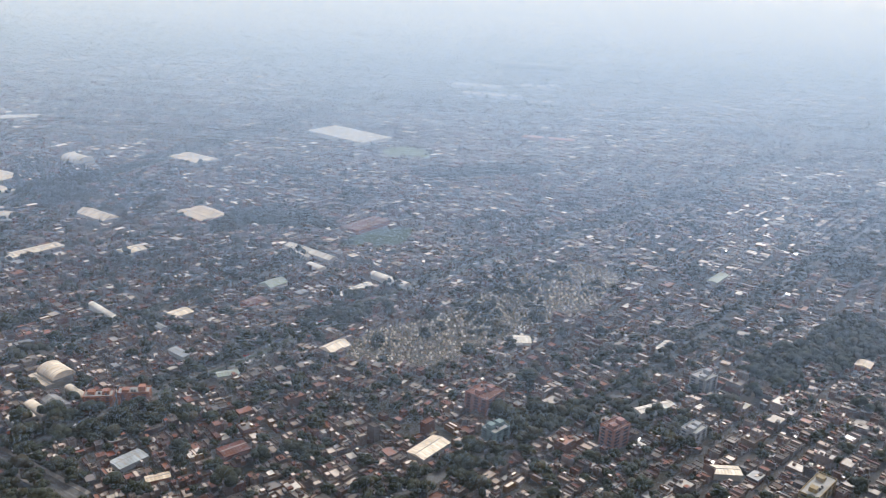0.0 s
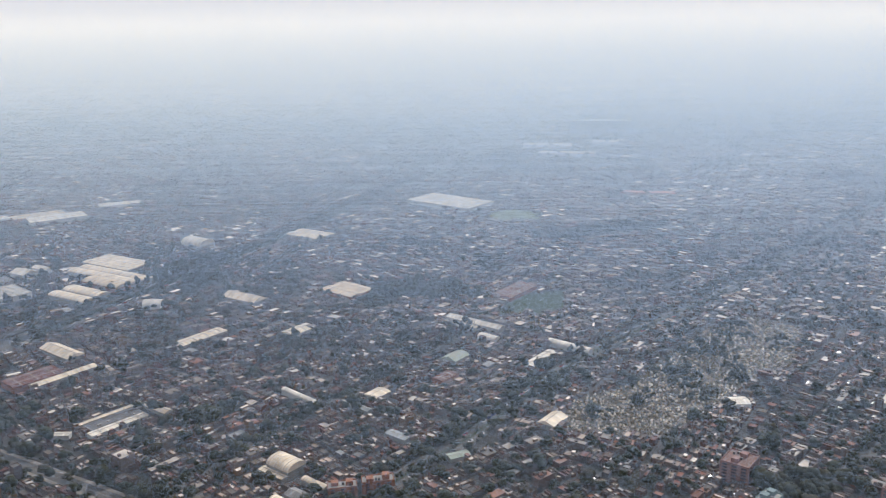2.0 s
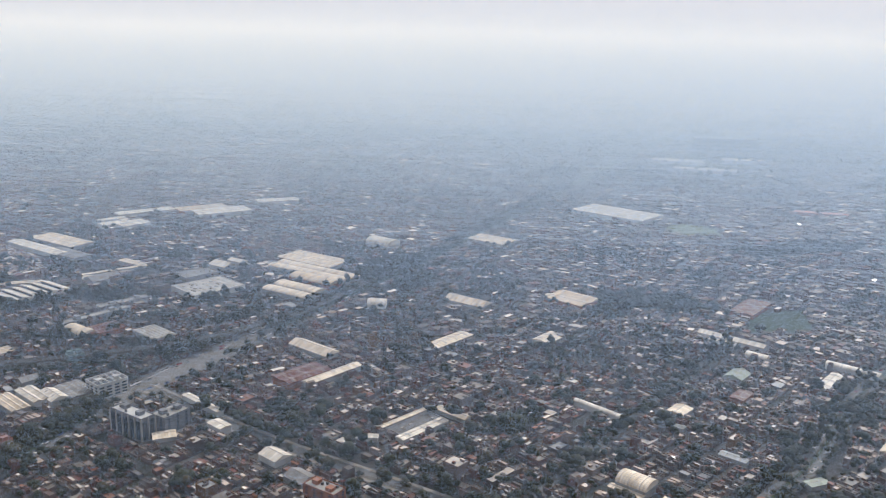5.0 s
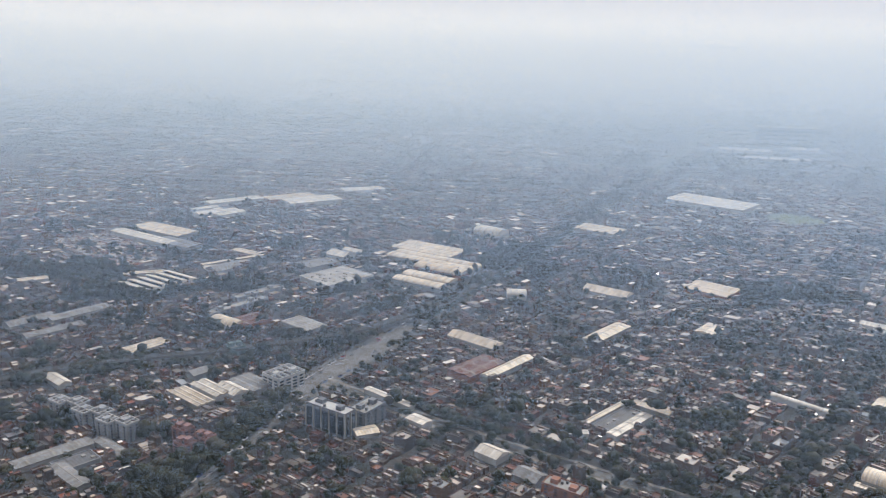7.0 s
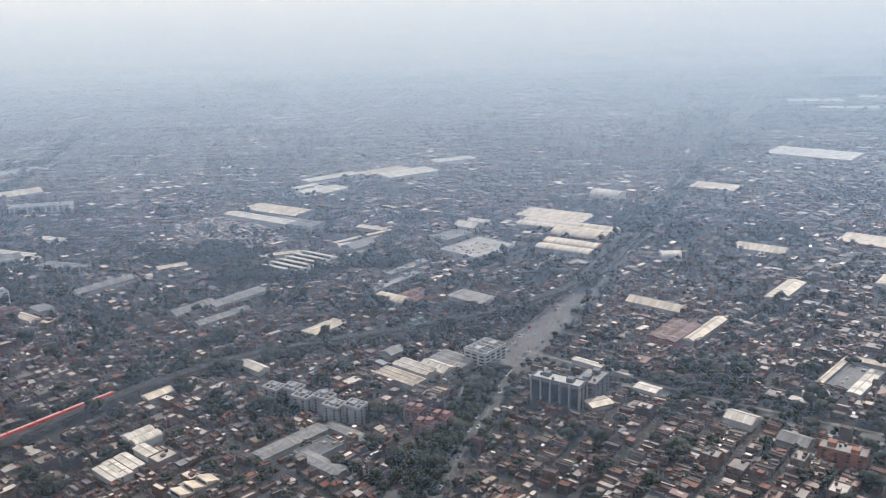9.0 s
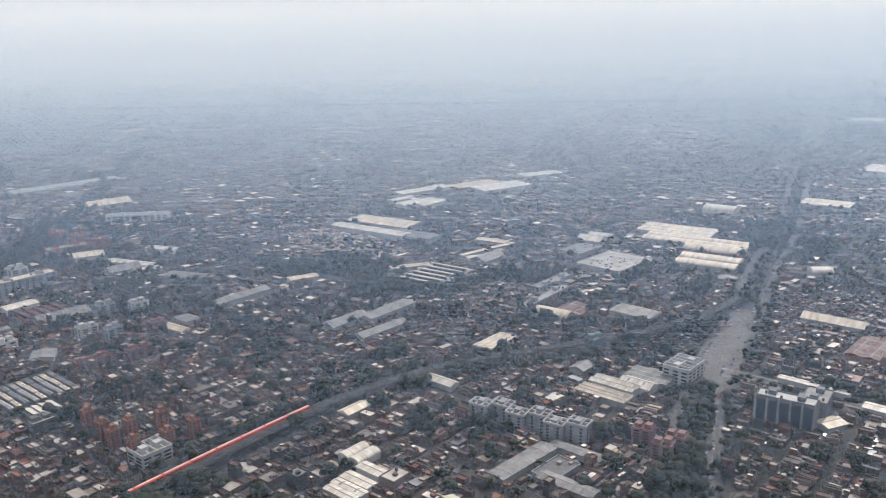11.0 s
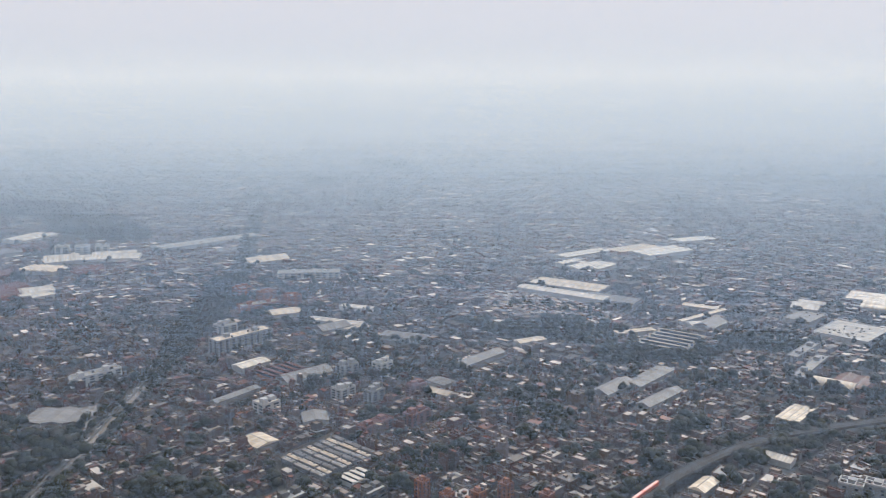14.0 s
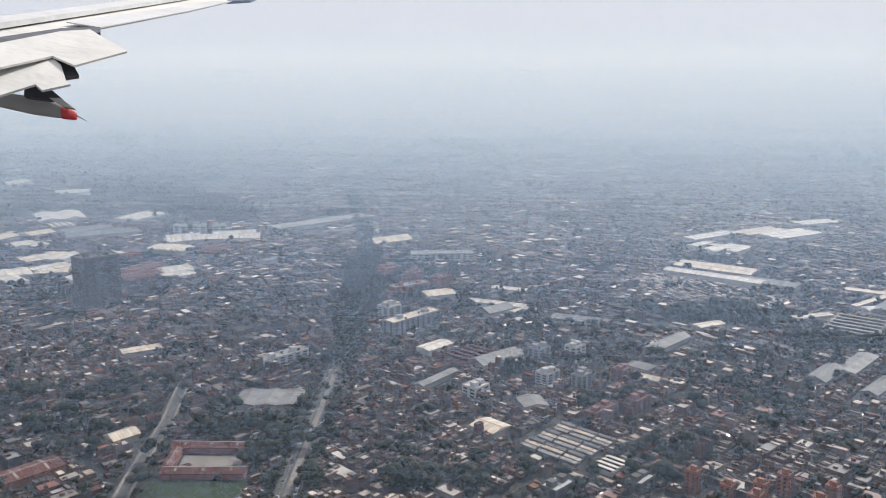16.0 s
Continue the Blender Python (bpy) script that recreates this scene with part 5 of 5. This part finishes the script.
for cx, cy, rx, ry, n in ((24, 372, 10, 6, 16), (46, 398, 11, 8, 20), (4, 342, 7, 4, 7), (66, 424, 12, 7, 20), (84, 402, 10, 9, 18), (52, 366, 9, 5, 12), (-16, 330, 8, 4, 8), (30, 344, 12, 3, 10)):
    wood(cx, cy, rx, ry, n, 45)
wood(38, 385, 62, 22, 80, 50)
for o in (0.0, 2.6, -2.6):
    tree_row(AV_WEST, o, 3.4, 0.8, 400, 900)
for cx, cy, rx, ry, deg in WOODS:
    wood(cx, cy, rx, ry, int(0.5 * rx * ry) + 4, deg)
wood(-490, 530, 32, 15, 60, -30)
for _ in range(60):
    wood(rng.uniform(-1400, 900), rng.uniform(650, 2400), rng.uniform(15, 70), rng.uniform(6, 20), 60, rng.choice((GRID, GRID + 90)) + rng.normal(0, 8))
p = np.concatenate(spots)
kept = seen_ground(p) & (p[:, 1] > 150) & ~inside(PLAZA, p)
LOOSE = int(kept[:LOOSE].sum())
p = p[kept]
p = p[(rng.random(len(p)) < np.where(p[:, 1] < 330, np.where(p[:, 0] > -60, 0.52, 0.42), np.where(p[:, 1] < 620, 0.44, 0.28))) | (np.arange(len(p)) >= LOOSE)]
size = np.clip(rng.lognormal(math.log(4.3), 0.40, len(p)), 2.0, 9.5) * np.clip(p[:, 1] / 650, 1, 2.6)
trees_at = np.c_[p, size, size * rng.uniform(0.7, 1.05, len(p))]
trunk_mesh = bpy.data.meshes.new("trunk")
tb = trunk_bm()
tb.to_mesh(trunk_mesh)
tb.free()
trunk_mesh.materials.append(M["bark"])
CROWN_MESH = [np_mesh("crown", v, f, None, (M["leaf"],), True) for v, f in CROWNS]
own = (trees_at[:, 1] < 300) & (trees_at[:, 0] > -480)
own &= np.cumsum(own) <= 150
for k, (x, y, w, h) in enumerate(trees_at[own]):
    e = base("tree", x, y, float(rng.uniform(0, 360)), "dark green broadleaf city tree with a loose uneven crown", "tree", "city trees")
    t = part("trunk", trunk_mesh, None, e)
    t.scale = (w * 0.9, w * 0.9, h * 0.75)
    c = part("crown", CROWN_MESH[k % 6], None, e)
    c.matrix_basis = Matrix.LocRotScale((0, 0, h * 0.04), None, (w, w, h))
left = trees_at[~own]
crowns("trees", left[left[:, 1] < 275], CROWNS, "dark green street and garden trees between the houses")
crowns("trees_mid", left[(left[:, 1] >= 275) & (left[:, 1] < 380)], MID_CROWNS, "dark green trees in gardens and small woods")
crowns("trees_far", left[(left[:, 1] >= 380) & (left[:, 1] < 620)], FAR_CROWNS, "dark trees among houses in thin haze")
crowns("trees_distant", left[left[:, 1] >= 620], DOT_CROWNS, "far dark trees among houses in the haze")
tr = left[left[:, 1] < 275]
v6, f6 = many(HEX_V, HEX_F, np.c_[tr[:, 0], tr[:, 1], 0 * tr[:, 0], tr[:, 2] * 0.13, tr[:, 2] * 0.13, tr[:, 3] * 0.45, 0 * tr[:, 0]])
stuff("tree_trunks", np_mesh("tree_trunks", v6, f6, None, (M["bark"],)), "brown trunks of the street trees", "trunks")

# ---- graves ----
g = rng.uniform((-36, 308), (108, 448), (19000, 2))
g = g[inside(CEMETERY, g)]
n = len(g)
graves = np.c_[g, np.zeros(n), rng.uniform(0.22, 0.5, n), rng.uniform(0.4, 0.9, n), rng.choice((0.15, 0.25, 0.45, 0.9), n), GRID + rng.normal(0, 4, n)]
stuff("graves", boxes("graves", graves, (M["stone"], M["stone"]), 0.15), "crowded pale stone graves and small tombs", "graves")

# ---- cars ----
CARS = []


def cars_along(line, off, every, fill, y0=-9e9, y1=9e9):
    p = strip_points(line, off)
    seg = np.r_[0, np.cumsum(np.linalg.norm(np.diff(p, axis=0), axis=1))]
    s = np.arange(0, min(seg[-1], 650), every)
    s = s[rng.random(len(s)) < fill]
    s = s + rng.uniform(-0.5, 0.5, len(s))
    x, y = np.interp(s, seg, p[:, 0]), np.interp(s, seg, p[:, 1])
    dx, dy = np.interp(s + 1, seg, p[:, 0]) - x, np.interp(s + 1, seg, p[:, 1]) - y
    for a, b, c in zip(x, y, np.degrees(np.arctan2(dy, dx))):
        if y0 < b < y1:
            CARS.append((a, b, c))


for line, offs in ((AV_RAIL, (5.4, 3.2, -3.2, -5.4)), (AV_WEST, (2.4, -2.4)), (AV_CEM, (2.6, -2.6)), (AV_EAST, (1.5, -1.5)), (AV_PARK, (1.6, -1.6)), (ST_SCHOOL, (1.5, -1.5)), (ST_MARKET, (1.5, -1.5))):
    for o in offs:
        cars_along(line, o, 3.4, 0.3 if line is AV_RAIL else 0.4)
for x, y, dx, dy, nx, ny in ((-365, 424, 2.6, 1.4, 10, 2), (-560, 455, 1.3, 2.2, 12, 5), (-300, 500, 1.3, 2.2, 14, 4)):
    for i in range(nx):
        for j in range(ny):
            if rng.random() < 0.8:
                a = radians(GRID)
                CARS.append((x + i * 1.4 * math.cos(a) - j * 3 * math.sin(a), y + i * 1.4 * math.sin(a) + j * 3 * math.cos(a), GRID + 90))


def car_meshes():
    out = []
    for prof, w, name, key in (([(-1.15, 0.14), (1.15, 0.14), (1.18, 0.38), (0.55, 0.46), (-0.95, 0.48), (-1.18, 0.42)], 0.46, "body", "car_paint"), ([(-0.85, 0.46), (0.55, 0.45), (0.22, 0.74), (-0.62, 0.75)], 0.40, "cabin", "glass")):
        bm = bm_sweep(prof, -w, w)
        bmesh.ops.recalc_face_normals(bm, faces=bm.faces)
        me = bpy.data.meshes.new(name)
        bm.to_mesh(me)
        bm.free()
        me.materials.append(M[key])
        out.append(me)
    bm = bmesh.new()
    bmesh.ops.create_cone(bm, segments=10, radius1=0.17, radius2=0.17, depth=0.12, cap_ends=True, matrix=Matrix.Rotation(math.pi / 2, 4, "X"))
    me = bpy.data.meshes.new("wheel")
    bm.to_mesh(me)
    bm.free()
    me.materials.append(M["rubber"])
    return out + [me]


BODY, CABIN, WHEEL = car_meshes()
for k, (x, y, deg) in enumerate(CARS[:520]):
    if y > 520:
        continue
    e = base("car", x, y, deg, "small parked or queueing car on the asphalt", "car", "cars on the roads", 0.05)
    part("body", BODY, None, e)
    part("cabin", CABIN, None, e, "dark glazed cabin")
    if k < 6:
        for wx in (-0.75, 0.75):
            for wy in (-0.44, 0.44):
                part("wheel", WHEEL, None, e).location = (wx, wy, 0.17)

# ---- the aircraft's wing, as it stands at the end of the flight ----
def wing():
    """The wing beside the last eye, in that eye's own axes: x to the right, y up, z backwards."""
    t, x, y, z, yaw, pitch, roll = ROWS[-1]
    e = new("aircraft_wing")
    e.matrix_basis = pose(0, 0, EYE, TILT, LEAN, TURN) @ pose(METRES * x, METRES * y, METRES * z, 90 + pitch, roll, yaw)
    tagged(e, "white airliner wing with lowered flaps and blue tip", "aircraft wing")

    def plate(name, normal, slopes, far, key, thick, parent, label=""):
        """A flat panel: the outline's sight-line slopes meet one plane, set by its normal and the first corner's distance."""
        n = Vector(normal).normalized()
        d0 = n.dot(Vector((*slopes[0], -1.0))) * far
        edge = [Vector((u, v, -1.0)) * (d0 / n.dot(Vector((u, v, -1.0)))) for u, v in slopes]
        bm = bmesh.new()
        top = [bm.verts.new(p) for p in edge]
        low = [bm.verts.new(p - n * thick) for p in edge]
        bm.faces.new(top), bm.faces.new(low[::-1])
        for i in range(len(edge)):
            bm.faces.new((top[i], low[i], low[(i + 1) % len(edge)], top[(i + 1) % len(edge)]))
        bmesh.ops.recalc_face_normals(bm, faces=bm.faces)
        return part(name, bm, M[key], parent, label)

    flat, drop, steep = (0.1, 0.95, 0.3), (0.12, 0.90, 0.42), (0.15, 0.85, 0.5)
    plate("panel", flat, [(-0.60, 0.232), (-0.60, 0.262), (-0.519, 0.2705), (-0.353, 0.2917), (-0.25, 0.305), (-0.222, 0.305), (-0.225, 0.291), (-0.247, 0.289), (-0.295, 0.278), (-0.397, 0.2585), (-0.42, 0.257), (-0.446, 0.2575), (-0.519, 0.2465)], 4.6, "wing_white", 0.012, e)
    plate("leading_edge", flat, [(-0.60, 0.255), (-0.60, 0.262), (-0.519, 0.2715), (-0.353, 0.2925), (-0.25, 0.306), (-0.25, 0.302), (-0.353, 0.287), (-0.519, 0.264)], 4.98, "wing_grey", 0.04, e, "blue-grey leading edge")
    plate("aileron", flat, [(-0.440, 0.2655), (-0.350, 0.2775), (-0.27, 0.2895), (-0.247, 0.2895), (-0.295, 0.2785), (-0.40, 0.259)], 6.6, "wing_grey", 0.01, e)
    plate("tip", flat, [(-0.252, 0.2893), (-0.247, 0.300), (-0.20, 0.312), (-0.185, 0.315), (-0.20, 0.300), (-0.225, 0.2905)], 12.5, "wing_blue", 0.04, e, "dark blue upturned tip")
    # solid slate plate: the gap's shade is put into its colour
    plate("gap_shade", drop, [(-0.60, 0.2195), (-0.60, 0.2335), (-0.519, 0.2475), (-0.446, 0.258), (-0.40, 0.2595), (-0.40, 0.253), (-0.519, 0.238)], 4.7, "slate", 0.02, e, "dark plate for the shaded gap ahead of the flap")
    plate("outer_flap", drop, [(-0.60, 0.222), (-0.519, 0.2405), (-0.446, 0.2545), (-0.412, 0.2565), (-0.398, 0.248), (-0.378, 0.237), (-0.369, 0.231), (-0.43, 0.2145), (-0.456, 0.2255), (-0.519, 0.2115), (-0.60, 0.195)], 4.5, "wing_white", 0.012, e, "white extended flap")
    # second slate plate, coloured dark for the shade between both flaps
    plate("flap_gap_shade", steep, [(-0.60, 0.193), (-0.519, 0.2125), (-0.481, 0.2205), (-0.456, 0.2255), (-0.432, 0.2155), (-0.425, 0.203), (-0.445, 0.200)], 4.45, "slate", 0.02, e, "dark plate for the shaded gap between the flaps")
    plate("inner_flap", steep, [(-0.60, 0.190), (-0.519, 0.2095), (-0.481, 0.2185), (-0.456, 0.2235), (-0.446, 0.215), (-0.440, 0.196), (-0.435, 0.1925), (-0.468, 0.1855), (-0.476, 0.1925), (-0.519, 0.179), (-0.60, 0.160)], 4.3, "wing_white", 0.012, e, "white extended flap")

    def pod(name, rings_at, key, parent, label):
        """A rounded body from its upper and lower sight-line slopes."""
        bm, rings = bmesh.new(), []
        for u, hi, lo, far in rings_at:
            c, r = Vector((u, (hi + lo) / 2, -1.0)) * far, (hi - lo) / 2 * far
            rings.append([bm.verts.new(c + Vector((0, r * math.cos(a), 0.5 * r * math.sin(a)))) for a in np.linspace(0, 2 * math.pi, 16, endpoint=False)])
        for p, q in zip(rings[:-1], rings[1:]):
            for i in range(16):
                bm.faces.new((p[i], p[(i + 1) % 16], q[(i + 1) % 16], q[i]))
        bm.faces.new(rings[0]), bm.faces.new(rings[-1][::-1])
        bmesh.ops.recalc_face_normals(bm, faces=bm.faces)
        return part(name, bm, M[key], parent, label)

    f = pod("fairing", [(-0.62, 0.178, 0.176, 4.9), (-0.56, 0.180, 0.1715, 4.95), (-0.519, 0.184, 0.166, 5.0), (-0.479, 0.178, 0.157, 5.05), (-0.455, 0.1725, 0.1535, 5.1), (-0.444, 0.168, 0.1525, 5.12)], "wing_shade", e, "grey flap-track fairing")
    pod("fairing_tip", [(-0.4445, 0.1668, 0.152, 5.11), (-0.436, 0.165, 0.151, 5.13), (-0.430, 0.161, 0.1502, 5.15), (-0.4275, 0.158, 0.151, 5.16)], "wing_red", f, "red fairing tip")
    # flat dark plate, coloured as the shade in the recess above the fairing
    plate("recess_shade", (0.1, 0.1, 1.0), [(-0.489, 0.192), (-0.476, 0.1935), (-0.462, 0.190), (-0.446, 0.1765), (-0.460, 0.174), (-0.489, 0.178)], 4.95, "slate", 0.05, f, "dark plate for the shaded recess above the fairing")
    plate("cap", (0.1, 0.1, 1.0), [(-0.460, 0.1765), (-0.447, 0.1765), (-0.431, 0.1645), (-0.444, 0.1665)], 4.9, "wing_white", 0.05, f, "white upper fairing panel")
    plate("static_wick", (0.1, 0.1, 1.0), [(-0.428, 0.1565), (-0.4155, 0.1495), (-0.416, 0.149), (-0.4285, 0.1555)], 5.0, "tank", 0.004, f, "thin black static wick")
    return e


wing()

# ---- strips that imitate haze over the city ----
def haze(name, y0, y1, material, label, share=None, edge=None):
    """Thin strips imitating haze: layers of very fine level streaks that thin out upwards; each layer covers a small
    share of what lies behind.
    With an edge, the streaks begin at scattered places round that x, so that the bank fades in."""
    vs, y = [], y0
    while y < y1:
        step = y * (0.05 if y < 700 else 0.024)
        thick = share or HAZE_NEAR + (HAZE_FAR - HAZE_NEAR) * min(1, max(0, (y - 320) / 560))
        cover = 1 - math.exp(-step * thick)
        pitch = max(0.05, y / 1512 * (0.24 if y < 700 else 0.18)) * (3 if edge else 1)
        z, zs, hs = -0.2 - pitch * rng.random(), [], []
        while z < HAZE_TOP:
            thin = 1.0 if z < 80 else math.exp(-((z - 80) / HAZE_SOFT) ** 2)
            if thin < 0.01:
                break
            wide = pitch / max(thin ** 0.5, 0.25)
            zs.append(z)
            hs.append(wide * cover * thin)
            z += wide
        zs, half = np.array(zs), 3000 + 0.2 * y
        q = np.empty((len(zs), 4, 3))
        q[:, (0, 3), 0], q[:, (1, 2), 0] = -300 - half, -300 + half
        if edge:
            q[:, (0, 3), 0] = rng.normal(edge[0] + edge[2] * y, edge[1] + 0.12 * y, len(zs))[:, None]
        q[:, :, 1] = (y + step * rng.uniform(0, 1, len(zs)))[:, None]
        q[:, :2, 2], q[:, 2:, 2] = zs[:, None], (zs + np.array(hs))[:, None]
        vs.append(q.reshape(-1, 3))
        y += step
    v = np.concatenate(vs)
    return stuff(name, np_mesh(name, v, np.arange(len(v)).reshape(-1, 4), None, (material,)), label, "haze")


haze("haze", HAZE_FROM, 560, M["haze"], "thin pale blue strips imitating smog over the city")
haze("haze_strips_mid", 575, 1300, M["haze_strips_mid"], "thin grey-blue strips imitating smog over the middle distance")
haze("haze_strips_out", 1310, 2300, M["haze_strips_out"], "thin pale strips imitating smog beyond the middle distance")
haze("haze_strips_far", 2320, 4900, M["haze_strips_far"], "thin white strips imitating a smog bank over the far city")
# extra strips that lift the eastern side, imitating denser haze
haze("haze_strips_bank", 250, 1000, M["haze"], "extra thin blue strips imitating smog over the eastern quarter", 0.00040, (-110, 70, -0.06))
